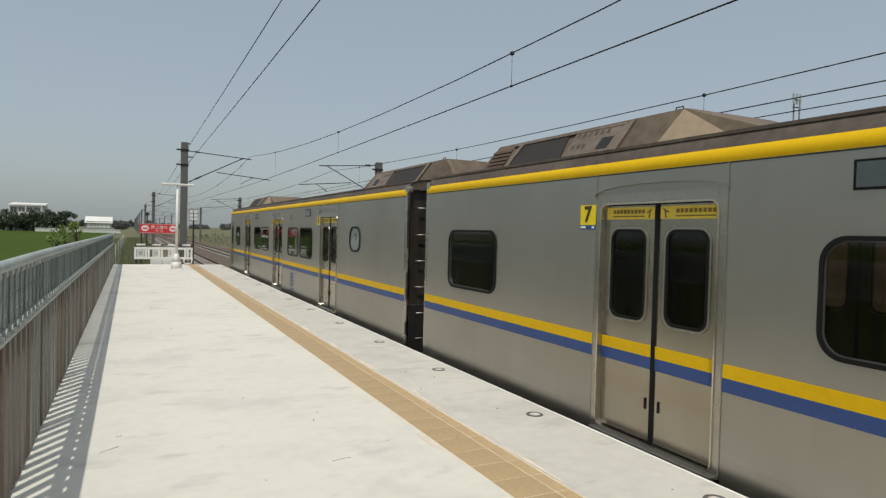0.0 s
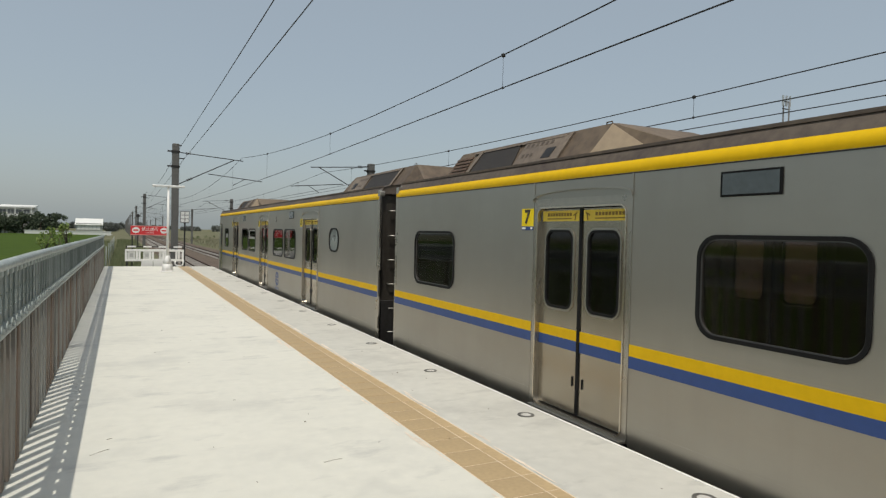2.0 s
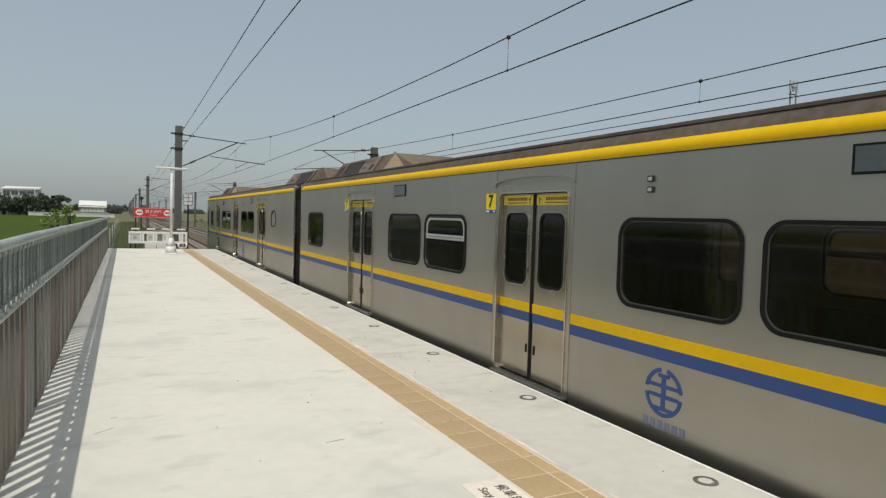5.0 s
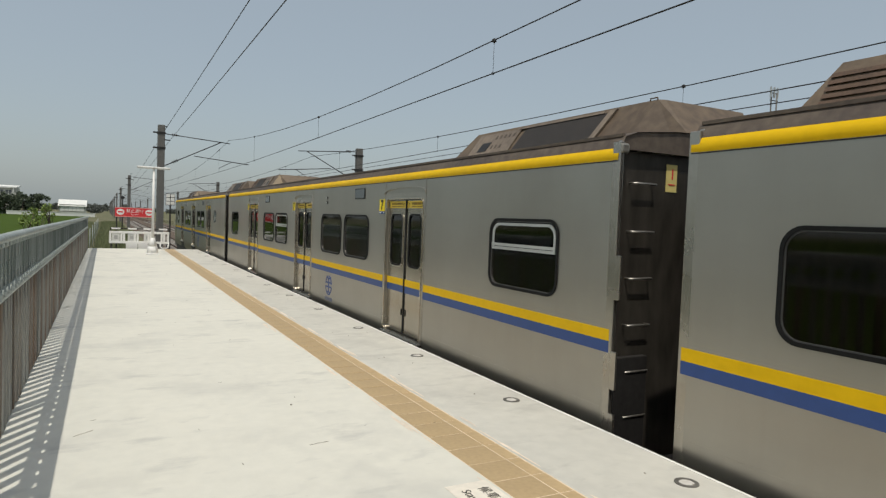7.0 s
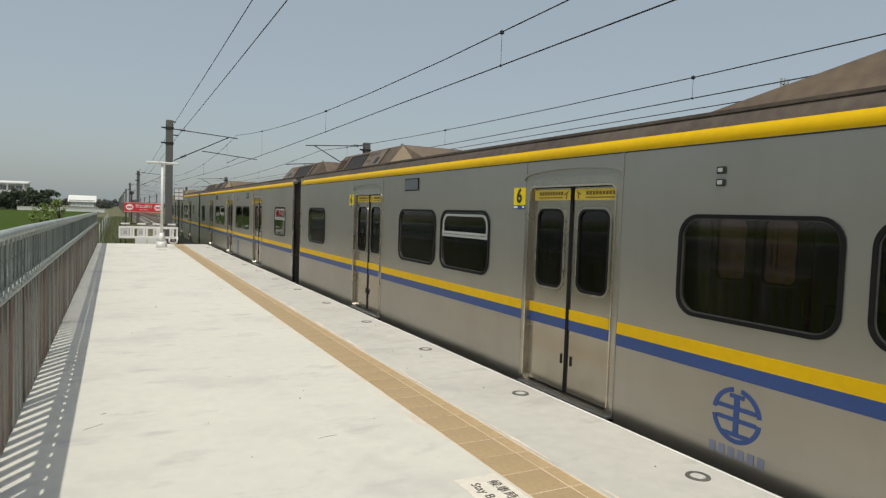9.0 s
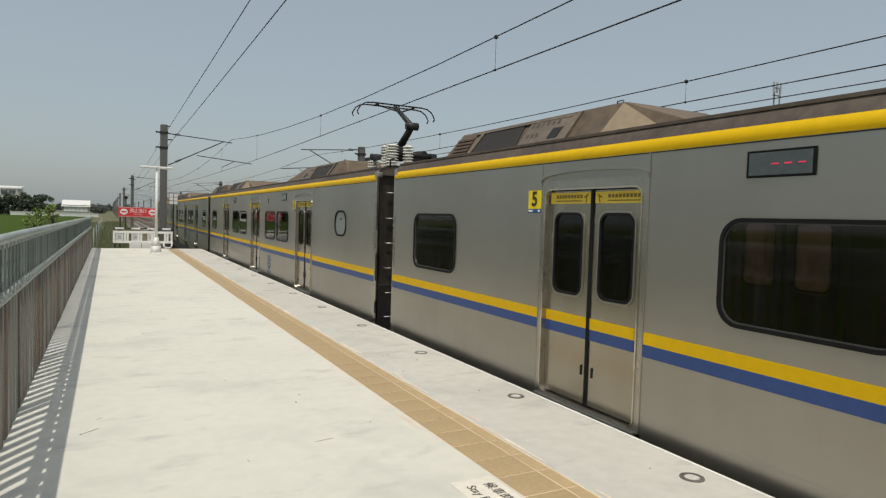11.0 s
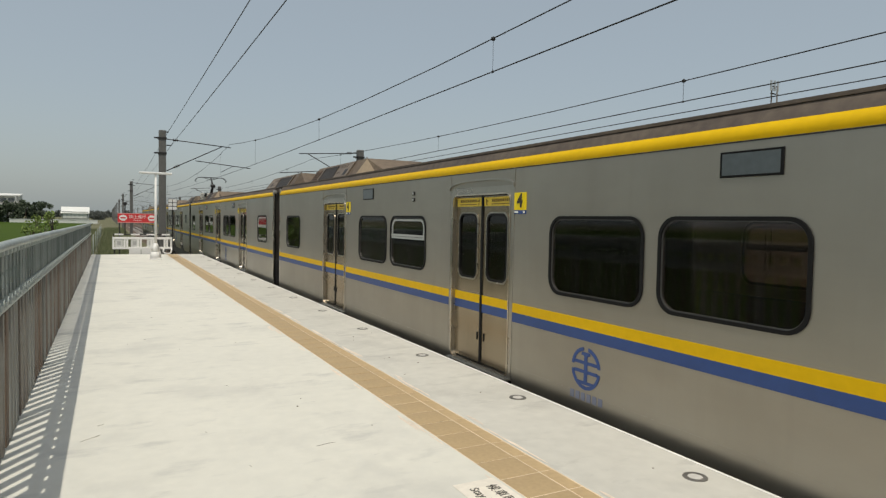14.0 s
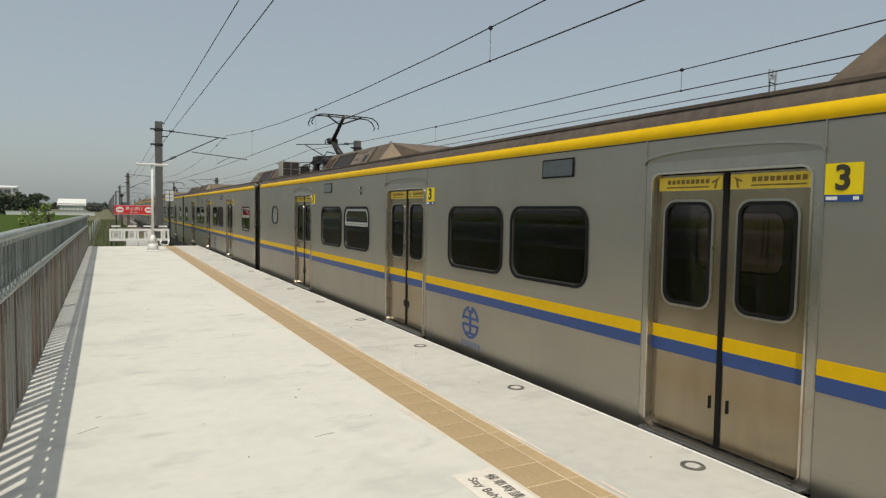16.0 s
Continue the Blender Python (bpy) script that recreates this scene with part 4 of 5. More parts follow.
def door_parts(car, turn, d, steel):
    """A double door: frame, step, arched drip rail and two leaves."""
    yc = Y_(d)
    k = f"door{d:.2f}"
    def fr():
        bm = bmesh.new()
        inner = [(y, z + H) for y, z in rounded(yc - 0.622, yc + 0.622, 0.0, 1.94, 0.07)]
        ring_plate(bm, XS - 0.003, XS + 0.075, inner, [(y, z + H) for y, z in outline_on(yc - 0.694, yc + 0.694, -0.03, 2.03)])
        return bm
    def trim():
        bm = bmesh.new()
        ring_plate(bm, XS - 0.012, XS + 0.004, [(y, z + H) for y, z in rounded(yc - 0.624, yc + 0.624, 0.002, 1.938, 0.068)], [(y, z + H) for y, z in rounded(yc - 0.638, yc + 0.638, -0.014, 1.954, 0.085)])
        return bm
    f = part("door_frame", shared(k + "_frame", fr, FRAME_STEEL), None, car, "bright steel door frame", turn)
    part("opening_trim", shared(k + "_trim", trim, mat("polished_trim", (0.55, 0.5, 0.42), 0.2, 0.95, var=0.1, scale=6)), None, f, "polished steel trim round the doorway")
    def arch():
        bm = bmesh.new()
        up = [(yc + 0.703 * math.cos(q), H + 2.03 + 0.09 * math.sin(q) ** 0.7) for q in [math.pi * i / 24 for i in range(25)]]
        slab(bm, XS - 0.022, XS, up + [(y, z - 0.018) for y, z in reversed(up)])
        for s in (-1, 1):
            box(bm, XS - 0.007, XS, yc + s * 0.699 - 0.005, yc + s * 0.699 + 0.005, H + 2.03, H + 2.205)
            box(bm, XS - 0.005, XS, yc + s * 0.699 - 0.003, yc + s * 0.699 + 0.003, H + 0.0, H + 2.03)
        return bm
    part("drip_rail", shared(k + "_arch", arch, STEEL), None, f)
    part("step", shared(k + "_step", lambda: boxes((XS - 0.05, XS + 0.075, yc - 0.67, yc + 0.67, H - 0.04, H - 0.016), bev=0.005), FRAME_STEEL), None, f)
    part("step_face", shared(k + "_stepf", lambda: boxes((XS - 0.035, XS + 0.03, yc - 0.67, yc + 0.67, H - 0.13, H - 0.04)), DARK), None, f, "dark face under the door step")
    for s in (1, -1):
        a, b = (yc, yc + 0.62) if s > 0 else (yc - 0.62, yc)
        a, b = a + (0.012 if s > 0 else 0), b - (0 if s > 0 else 0.012)
        w0, w1 = (a + 0.087, a + 0.087 + 0.435) if s > 0 else (b - 0.087 - 0.435, b - 0.087)
        hz = lambda o: [(y, z + H) for y, z in o]
        kk = k + ("f" if s > 0 else "r")
        def leaf():
            bm = bmesh.new()
            ring_plate(bm, XS + 0.042, XS + 0.062, hz(rounded(w0, w1, 0.97, 1.74, 0.1)), hz(outline_on(a, b, 0.9, 1.79)))
            box(bm, XS + 0.042, XS + 0.062, a, b, H + 0.02, H + 0.9)
            box(bm, XS + 0.042, XS + 0.062, a, b, H + 1.79, H + 1.93)
            return bm
        lf = part("door_leaf", shared(kk + "_leaf" + steel.name, leaf, steel), None, car, "stainless sliding door leaf", turn)
        def seal():
            bm = bmesh.new()
            ring_plate(bm, XS + 0.027, XS + 0.052, hz(rounded(w0 + 0.03, w1 - 0.03, 1.0, 1.71, 0.075)), hz(rounded(w0 + 0.008, w1 - 0.008, 0.978, 1.732, 0.095)))
            return bm
        part("window_seal", shared(kk + "_seal", seal, RUBBER), None, lf)
        def rim():
            bm = bmesh.new()
            ring_plate(bm, XS + 0.030, XS + 0.047, hz(rounded(w0 + 0.006, w1 - 0.006, 0.976, 1.734, 0.098)), hz(rounded(w0 - 0.01, w1 + 0.01, 0.96, 1.75, 0.111)))
            return bm
        part("window_rim", shared(kk + "_rim", rim, FRAME_STEEL), None, lf, "polished window rim")
        part("pane", shared(kk + "_pane", lambda: slab(bmesh.new(), XS + 0.042, XS + 0.046, hz(rounded(w0 + 0.025, w1 - 0.025, 0.995, 1.715, 0.08))), GLASS), None, lf)
        part("yellow_stripe", shared(kk + "_ys", lambda: boxes((XS + 0.038, XS + 0.042, a, b, H + 0.70, H + 0.797)), YELLOW), None, lf)
        part("blue_stripe", shared(kk + "_bs", lambda: boxes((XS + 0.038, XS + 0.042, a, b, H + 0.602, H + 0.70)), BLUE), None, lf)
        part("notice", shared(kk + "_no", lambda: boxes((XS + 0.037, XS + 0.042, a + 0.02, b - 0.02, H + 1.815, H + 1.915)), SIGN_TAN), None, lf, "yellow notice strip with rows of dark marks")
        def marks():
            bm = bmesh.new()
            e = 0.13 if s > 0 else 0.05
            for i in range(9):
                y = a + e + i * 0.043
                box(bm, XS + 0.034, XS + 0.037, y, y + 0.03, H + 1.862, H + 1.893)
            box(bm, XS + 0.034, XS + 0.037, a + e, a + e + 0.38, H + 1.833, H + 1.843)
            c = a + 0.075 if s > 0 else b - 0.075
            slab(bm, XS + 0.034, XS + 0.037, [(c - 0.03 * s, H + 1.9), (c + 0.035 * s, H + 1.872), (c + 0.03 * s, H + 1.862), (c, H + 1.872), (c + 0.012 * s, H + 1.825), (c - 0.004 * s, H + 1.825), (c - 0.012 * s, H + 1.875)])
            return bm
        part("notice_mark", shared(kk + "_mk", marks, mat("notice_ink", (0.2, 0.12, 0.02), 0.7)), None, lf)
        hy = a + 0.06 if s > 0 else b - 0.06
        part("handle", shared(kk + "_hd", lambda: boxes((XS + 0.032, XS + 0.042, hy - 0.007, hy + 0.007, H + 0.275, H + 0.365)), RUBBER), None, lf, "dark recessed handle")
    part("centre_seal", shared(k + "_cs", lambda: boxes((XS + 0.030, XS + 0.062, yc - 0.019, yc + 0.019, H + 0.02, H + 1.93)), RUBBER), None, f, "black rubber door seal")


def hood(car, u0, t0, t1, u1, mirrored, name="roof_unit"):
    """A roof air-conditioning unit: tapered ends, sloped sides with a grille and a panel. u0, u1: its foot; t0, t1: its top."""
    zb, zt, wb, wt = H + 2.46, H + 2.87, 0.86, 0.6
    c0, c1 = u0, u1
    bm = bmesh.new()
    P = lambda x, u, z: bm.verts.new((x, Y_(u), z))
    rear = min(0.75, (u1 - t1) * 0.6)
    foot = [(-wb, u0 + 0.1), (-wb * 0.8, u0), (wb * 0.8, u0), (wb, u0 + 0.1), (wb, t1 - 0.15), (wb * 0.74, t1 + rear), (wb * 0.66, u1), (-wb * 0.66, u1), (-wb * 0.74, t1 + rear), (-wb, t1 - 0.15)]
    top = [(-wt, t0 + 0.06), (-wt * 0.8, t0), (wt * 0.8, t0), (wt, t0 + 0.06), (wt, t1), (wt, t1), (wt * 0.9, t1 + 0.03), (-wt * 0.9, t1 + 0.03), (-wt, t1), (-wt, t1)]
    f0, f1 = [P(x, u, zb) for x, u in foot], [P(x, u, zt) for x, u in top]
    n = len(foot)
    for i in range(n):
        j = (i + 1) % n
        bm.faces.new((f0[i], f0[j], f1[j], f1[i]))
    bm.faces.new(f1)
    bmesh.ops.remove_doubles(bm, verts=bm.verts[:], dist=1e-4)
    h = part(name, bm, HOOD_BROWN, car, "dusty brown roof air-conditioning unit")
    # sloped side panels
    def on_side(u, k, out, sx):
        w = wb + (wt - wb) * k
        return (sx * (w + out), Y_(u), zb + (zt - zb) * k)
    def panel(us, ks, out, sx):
        b2 = bmesh.new()
        a = [b2.verts.new(on_side(u, k, 0.004, sx)) for u, k in ((us[0], ks[0]), (us[1], ks[0]), (us[3], ks[1]), (us[2], ks[1]))]
        b = [b2.verts.new(on_side(u, k, out, sx)) for u, k in ((us[0], ks[0]), (us[1], ks[0]), (us[3], ks[1]), (us[2], ks[1]))]
        b2.faces.new(b), b2.faces.new(a[::-1])
        for i in range(4):
            b2.faces.new((a[i], a[(i + 1) % 4], b[(i + 1) % 4], b[i]))
        return b2
    ln = t1 - t0
    if not mirrored:
        lou, gri, pan = (0.01, 0.15), (0.18, 0.52), (0.535, 0.79)
    else:
        pan, gri, lou = (0.05, 0.34), (0.36, 0.8), None
    q = lambda v: t0 + v * ln
    for sx in (-1, 1):
        part("grille", panel((q(gri[0]), q(gri[1]), q(gri[0]) + 0.1, q(gri[1]) + (0.12 if mirrored else -0.05)), (0.2, 0.88), 0.018, sx), GRILLE, h, "dark mesh grille")
        for kk in ((0.12, 0.2), (0.88, 0.94)):
            part("rail", panel((q(gri[0]) - 0.1, q(max(gri[1], pan[1])), q(gri[0]) - 0.1, q(max(gri[1], pan[1]))), kk, 0.03, sx), HOOD_PANEL, h)
        e = gri[1] if mirrored else gri[0]
        part("rib", panel((q(e) - 0.04, q(e) + 0.05, q(e) + 0.08, q(e) + 0.17), (0.12, 0.94), 0.035, sx), HOOD_PANEL, h)
        pn = part("panel", panel((q(pan[0]), q(pan[1]), q(pan[0]) + 0.05, q(pan[1]) + 0.05), (0.2, 0.9), 0.024, sx), HOOD_PANEL, h, "grey access panel with faded markings")
        part("hatch", panel((q(pan[0]) + 0.2, q(pan[0]) + 0.42, q(pan[0]) + 0.24, q(pan[0]) + 0.46) if mirrored else (q(pan[1]) - 0.3, q(pan[1]) - 0.12, q(pan[1]) - 0.27, q(pan[1]) - 0.09), (0.3, 0.6), 0.03, sx), DARK, pn)
        if mirrored:
            for kz, cnt in ((0.68, 5), (0.36, 3)):
                for i in range(cnt):
                    u = q(pan[0]) + 0.5 + i * 0.1
                    part("mark", panel((u, u + 0.045, u, u + 0.045), (kz, kz + 0.12), 0.027, sx), ROOF_BROWN, pn)
        if not mirrored:
            for kz, cnt in ((0.72, 6), (0.4, 3)):
                for i in range(cnt):
                    u = q(pan[0]) + 0.1 + i * (0.1 if cnt == 6 else 0.09)
                    part("mark", panel((u, u + 0.05, u, u + 0.05), (kz, kz + 0.12), 0.027, sx), ROOF_BROWN, pn)
            for i in range(5):
                part("louvre", panel((q(lou[0]), q(lou[1]), q(lou[0]), q(lou[1])), (0.2 + i * 0.13, 0.28 + i * 0.13), 0.022, sx), LOUVRE, h)
        # dark strip laid on the side in place of the shadow along its foot
        part("base_gap", panel((t0 + 0.1, t1 - 0.25, t0 + 0.1, t1 - 0.25), (0.0, 0.11), 0.012, sx), DARK, h, "dark strip standing for the shadow under the unit's edge")
        for i in range(7):
            u = t0 + 0.2 + i * ln / 7.5
            part("bolt", panel((u, u + 0.04, u, u + 0.04), (0.02, 0.1), 0.03, sx), ROOF_BROWN, h)
    # corner facets of the long end slope, laid on as thin lighter tan plates
    for sx in () if mirrored else (-1, 1):
        cb = bmesh.new()
        tri = [Vector((sx * wb, Y_(t1 - 0.15), zb)), Vector((sx * wb * 0.74, Y_(t1 + rear), zb)), Vector((sx * wt, Y_(t1), zt))]
        nrm = (tri[1] - tri[0]).cross(tri[2] - tri[0]).normalized()
        nrm = nrm if nrm.x * sx > 0 else -nrm
        mid = (tri[0] + tri[1] + tri[2]) / 3
        lo = [cb.verts.new(mid + (p - mid) * 0.97 + nrm * 0.001) for p in tri]
        hi = [cb.verts.new(mid + (p - mid) * 0.96 + nrm * 0.007) for p in tri]
        cb.faces.new(lo), cb.faces.new(hi[::-1])
        for i in range(3):
            cb.faces.new((lo[i], lo[(i + 1) % 3], hi[(i + 1) % 3], hi[i]))
        part("corner_plate", cb, HOOD_TAN, h, "lighter tan corner plate")
    if not mirrored:
        for sx in (-1, 1):
            part("end_rib", panel((q(pan[1]) - 0.01, q(pan[1]) + 0.05, q(pan[1]) + 0.05, q(pan[1]) + 0.11), (0.1, 0.96), 0.032, sx), HOOD_PANEL, h)
    lug = bmesh.new()
    yl = Y_(t1 - 0.05)
    path_tube(lug, [(-wt, yl - 0.045, zt - 0.01), (-wt, yl - 0.045, zt + 0.02), (-wt, yl + 0.045, zt + 0.02), (-wt, yl + 0.045, zt - 0.01)], 0.007, 5)
    part("lifting_eye", lug, ROOF_BROWN, h)


def insulator(car, x, u, z0, z1, r, material, label):
    """A ribbed porcelain body turned in one piece."""
    bm = bmesh.new()
    n, k, y = max(5, int((z1 - z0) / 0.05)), 12, Y_(u)
    prof = [(r * 0.5, z0)]
    for i in range(n):
        z, d = z0 + (i + 0.1) * (z1 - z0) / n, 0.85 * (z1 - z0) / n
        prof += [(r * 0.55, z), (r, z + 0.25 * d), (r * 0.9, z + 0.5 * d), (r * 0.55, z + 0.8 * d)]
    prof.append((r * 0.5, z1))
    rows = [[bm.verts.new((x + q * math.cos(6.2832 * j / k), y + q * math.sin(6.2832 * j / k), H + z)) for j in range(k)] for q, z in prof]
    for a, b in zip(rows, rows[1:]):
        for j in range(k):
            bm.faces.new((a[j], a[(j + 1) % k], b[(j + 1) % k], b[j]))
    bm.faces.new(rows[0][::-1]), bm.faces.new(rows[-1])
    part("insulator", bm, material, car, label)


def pantograph(car, f):
    """Single-arm current collector; f turns a distance from the car's end into u."""
    rail = lambda x: boxes((x - 0.05, x + 0.05, min(Y_(f(2.15)), Y_(f(3.5))), max(Y_(f(2.15)), Y_(f(3.5))), H + 2.79, H + 2.86), bev=0.01)
    base = part("pantograph", rail(-0.45), DARK, car, "dark single-arm current collector raised to the wire")
    part("base_rail", rail(0.45), DARK, base)
    for e in (2.25, 3.1):
        part("cross_tube", tube(bmesh.new(), (-0.52, Y_(f(e)), H + 2.86), (0.52, Y_(f(e)), H + 2.86), 0.06, 10), DARK, base)
    ya, yb = sorted((Y_(f(2.18)), Y_(f(2.6))))
    part("drive_box", boxes((-0.5, -0.2, ya, yb, H + 2.87, H + 3.0), bev=0.02), DARK, base)
    part("drive_rod", tube(bmesh.new(), (-0.3, Y_(f(2.6)), H + 2.94), (-0.12, Y_(f(3.05)), H + 2.94), 0.06, 8), DARK, base)
    part("air_cylinder", tube(bmesh.new(), (0, Y_(f(2.95)), H + 2.95), (0, Y_(f(3.6)), H + 2.86), 0.125, 14, 0.09), DARK, base)
    part("spring", tube(bmesh.new(), (0.25, Y_(f(2.2)), H + 2.9), (0.2, Y_(f(3.0)), H + 2.93), 0.06, 10), DARK, base)
    hose = bmesh.new()
    path_tube(hose, [(-0.5, Y_(f(2.3)), H + 2.9), (-0.58, Y_(f(2.2)), H + 2.8), (-0.6, Y_(f(2.18)), H + 2.55)], 0.014, 6)
    path_tube(hose, [(-0.3, Y_(f(2.55)), H + 3.0), (-0.28, Y_(f(2.7)), H + 3.1), (-0.15, Y_(f(2.9)), H + 3.05)], 0.012, 6)
    part("hose", hose, DARK, base)
    part("lower_arm", tube(bmesh.new(), (0, Y_(f(3.0)), H + 2.96), (0, Y_(f(2.27)), H + 3.42), 0.085, 10, 0.06), DARK, base)
    part("knee", tube(bmesh.new(), (-0.12, Y_(f(2.27)), H + 3.42), (0.12, Y_(f(2.27)), H + 3.42), 0.075, 12), DARK, base)
    loop = bmesh.new()
    path_tube(loop, [(-0.13, Y_(f(2.27)), H + 3.4), (-0.16, Y_(f(2.15)), H + 3.36), (-0.15, Y_(f(2.12)), H + 3.42), (-0.13, Y_(f(2.22)), H + 3.47)], 0.012, 6)
    part("cable_loop", loop, DARK, base)
    up = bmesh.new()
    tube(up, (0, Y_(f(2.27)), H + 3.42), (0, Y_(f(3.15)), H + 3.92), 0.055, 8, 0.04)
    for s in (-1, 1):
        tube(up, (0, Y_(f(2.85)), H + 3.77), (0.4 * s, Y_(f(3.15)), H + 3.92), 0.018, 6)
    part("upper_arm", up, DARK, base)
    for e in (3.03, 3.33):
        b2 = bmesh.new()
        box(b2, -0.55, 0.55, Y_(f(e)) - 0.03, Y_(f(e)) + 0.03, H + 3.925, H + 3.945)
        for s in (-1, 1):
            path_tube(b2, [(0.55 * s, Y_(f(e)), H + 3.935), (0.68 * s, Y_(f(e)), H + 3.92), (0.79 * s, Y_(f(e)), H + 3.85), (0.86 * s, Y_(f(e)), H + 3.73), (0.83 * s, Y_(f(e)), H + 3.67)], 0.014, 6)
        part("contact_strip", b2, DARK, base)
    b3 = bmesh.new()
    for x in (-0.4, 0.4):
        tube(b3, (x, Y_(f(3.03)), H + 3.93), (x, Y_(f(3.33)), H + 3.93), 0.016, 6)
    part("head_frame", b3, DARK, base)
    for x in (-0.45, 0.45):
        for e in (2.4, 3.15):
            insulator(car, x, f(e), 2.48, 2.79, 0.12, INSUL if f(0) > 9 else INSUL_D, "ribbed porcelain insulator")
    for e, r in ((1.75, 0.13), (2.03, 0.11)):
        insulator(car, -0.62, f(e), 2.48, 2.98 if f(0) > 9 else 2.78, r, INSUL if f(0) > 9 else INSUL_D, "ribbed insulator")
    insulator(car, -0.3, f(1.75), 2.5, 2.98 if f(0) > 9 else 2.78, 0.11, INSUL if f(0) > 9 else INSUL_D, "ribbed porcelain insulator")
    bus = bmesh.new()
    path_tube(bus, [(-0.62, Y_(f(1.75)), H + 2.8), (-0.62, Y_(f(2.03)), H + 2.8), (-0.45, Y_(f(2.3)), H + 2.84)], 0.014, 6)
    path_tube(bus, [(-0.72, Y_(f(1.58)), H + 2.48), (-0.72, Y_(f(1.58)), H + 2.68), (-0.64, Y_(f(1.58)), H + 2.7)], 0.016, 6)
    part("busbar", bus, DARK, car)
    if f(0) > 9:
        return
    bx = part("equipment_box", boxes((-1.0, -0.52, min(Y_(f(0.6)), Y_(f(1.02))), max(Y_(f(0.6)), Y_(f(1.02))), H + 2.53, H + 2.94), bev=0.01), mat("box_cream", (0.36, 0.33, 0.275), 0.6, var=0.1, scale=4), car, "cream louvred equipment box on the roof")
    yr = min(Y_(f(0.6)), Y_(f(1.02)))
    for i in range(2):
        for k in range(2):
            part("grille", boxes((-0.97 + i * 0.22, -0.77 + i * 0.22, yr - 0.008, yr - 0.001, H + 2.555 + k * 0.19, H + 2.725 + k * 0.19)), GRILLE, bx, "dark louvred grille")


def bogie(car, u):
    y = Y_(u)
    b = part("bogie", shared(f"bogie{u}", lambda: boxes((-0.95, -0.8, y - 1.4, y + 1.4, 0.35, 0.6), (0.8, 0.95, y - 1.4, y + 1.4, 0.35, 0.6), (-0.8, 0.8, y - 0.2, y + 0.2, 0.35, 0.6), bev=0.02), DARK), None, car)
    for dy in (-1.05, 1.05):
        for x in (-0.53, 0.53):
            part("wheel", shared(f"wheel{u}{dy}{x}", lambda: tube(bmesh.new(), (x - 0.06, y + dy, 0.42), (x + 0.06, y + dy, 0.42), 0.42, 20), RAIL_M), None, b)
        part("axle", shared(f"axle{u}{dy}", lambda: tube(bmesh.new(), (-0.5, y + dy, 0.42), (0.5, y + dy, 0.42), 0.07, 8), DARK), None, b)


def end_wall(car, rear):
    """A car's end with its corner posts, rungs, flaps and warning plate."""
    t = pose(0, 0, 0, 0, 0, 0 if rear else 180)
    y = -9.56
    e = part("end_wall", shared("end_wall", lambda: boxes((-1.41, 1.41, y, y + 0.05, H - 0.4, H + 2.3)), mat("end_grey", (0.1, 0.09, 0.075), 0.4, 0.5, var=0.35, scale=3, col2=(0.04, 0.034, 0.029), stretch=(1, 1, 0.3))), None, car, "sooty grey end wall", t)
    for s in (-1, 1):
        part("corner_post", shared(f"corner_post{s}", lambda: boxes((s * 1.43 - 0.022, s * 1.43 + 0.022, y - 0.09, y, H - 0.35, H + 2.36), bev=0.008), FRAME_STEEL), None, e)
    part("end_header", shared("end_header", lambda: boxes((-1.4, 1.4, y - 0.05, y, H + 2.3, H + 2.38), bev=0.01), FRAME_STEEL), None, e)
    for s in (-1, 1):
        part("corner_cap", shared(f"corner_cap{s}", lambda: boxes((s * 1.4 - 0.05, s * 1.4 + 0.045, y - 0.1, y - 0.03, H + 2.26, H + 2.35), bev=0.02), STEEL_B), None, e)
    for i, z in enumerate((0.03, 0.42, 0.82, 1.22, 1.62, 2.03)):
        def rung():
            bm = bmesh.new()
            path_tube(bm, [(-1.25, y, H + z), (-1.25, y - 0.06, H + z), (-1.0, y - 0.06, H + z), (-1.0, y, H + z)], 0.01, 6)
            return bm
        part("rung", shared(f"rung{i}", rung, mat("rung_steel", (0.34, 0.32, 0.29), 0.35, 0.8)), None, e, "worn steel climbing rung")
    part("hose_cabinet", shared("hose_cabinet", lambda: boxes((-1.38, -1.0, y - 0.06, y, H - 0.3, H + 0.55), bev=0.01), DARK), None, e, "dark hose cabinet")
    for i, (z0, z1) in enumerate(((1.05, 1.42), (0.3, 0.62), (-0.25, 0.1))):
        part("flap", shared(f"flap{i}", lambda: boxes((-1.455, -1.43, y - 0.15, y - 0.09, H + z0, H + z1), bev=0.006), FRAME_STEEL), None, e, "riveted steel flap")
    part("warning_plate", shared("warning_plate", lambda: boxes((-0.83, -0.70, y - 0.006, y - 0.001, H + 1.98, H + 2.22)), mat("warning_cream", (0.6, 0.5, 0.18), 0.6)), None, e, "pale yellow warning plate")
    part("warning_mark", shared("warning_mark", lambda: boxes((-0.765, -0.75, y - 0.01, y - 0.006, H + 2.09, H + 2.18), (-0.805, -0.725, y - 0.01, y - 0.006, H + 2.04, H + 2.05)), RED), None, e)


WINS = [(1.11, 2.31, *WIN_Z, 0.15, ""), (6.125, 7.33, *WIN_Z, 0.16, ""), (7.49, 8.695, *WIN_Z, 0.16, "sash"), (11.415, 12.62, *WIN_Z, 0.16, ""), (12.78, 13.985, *WIN_Z, 0.16, ""), (17.69, 18.89, *WIN_Z, 0.15, "sash")]
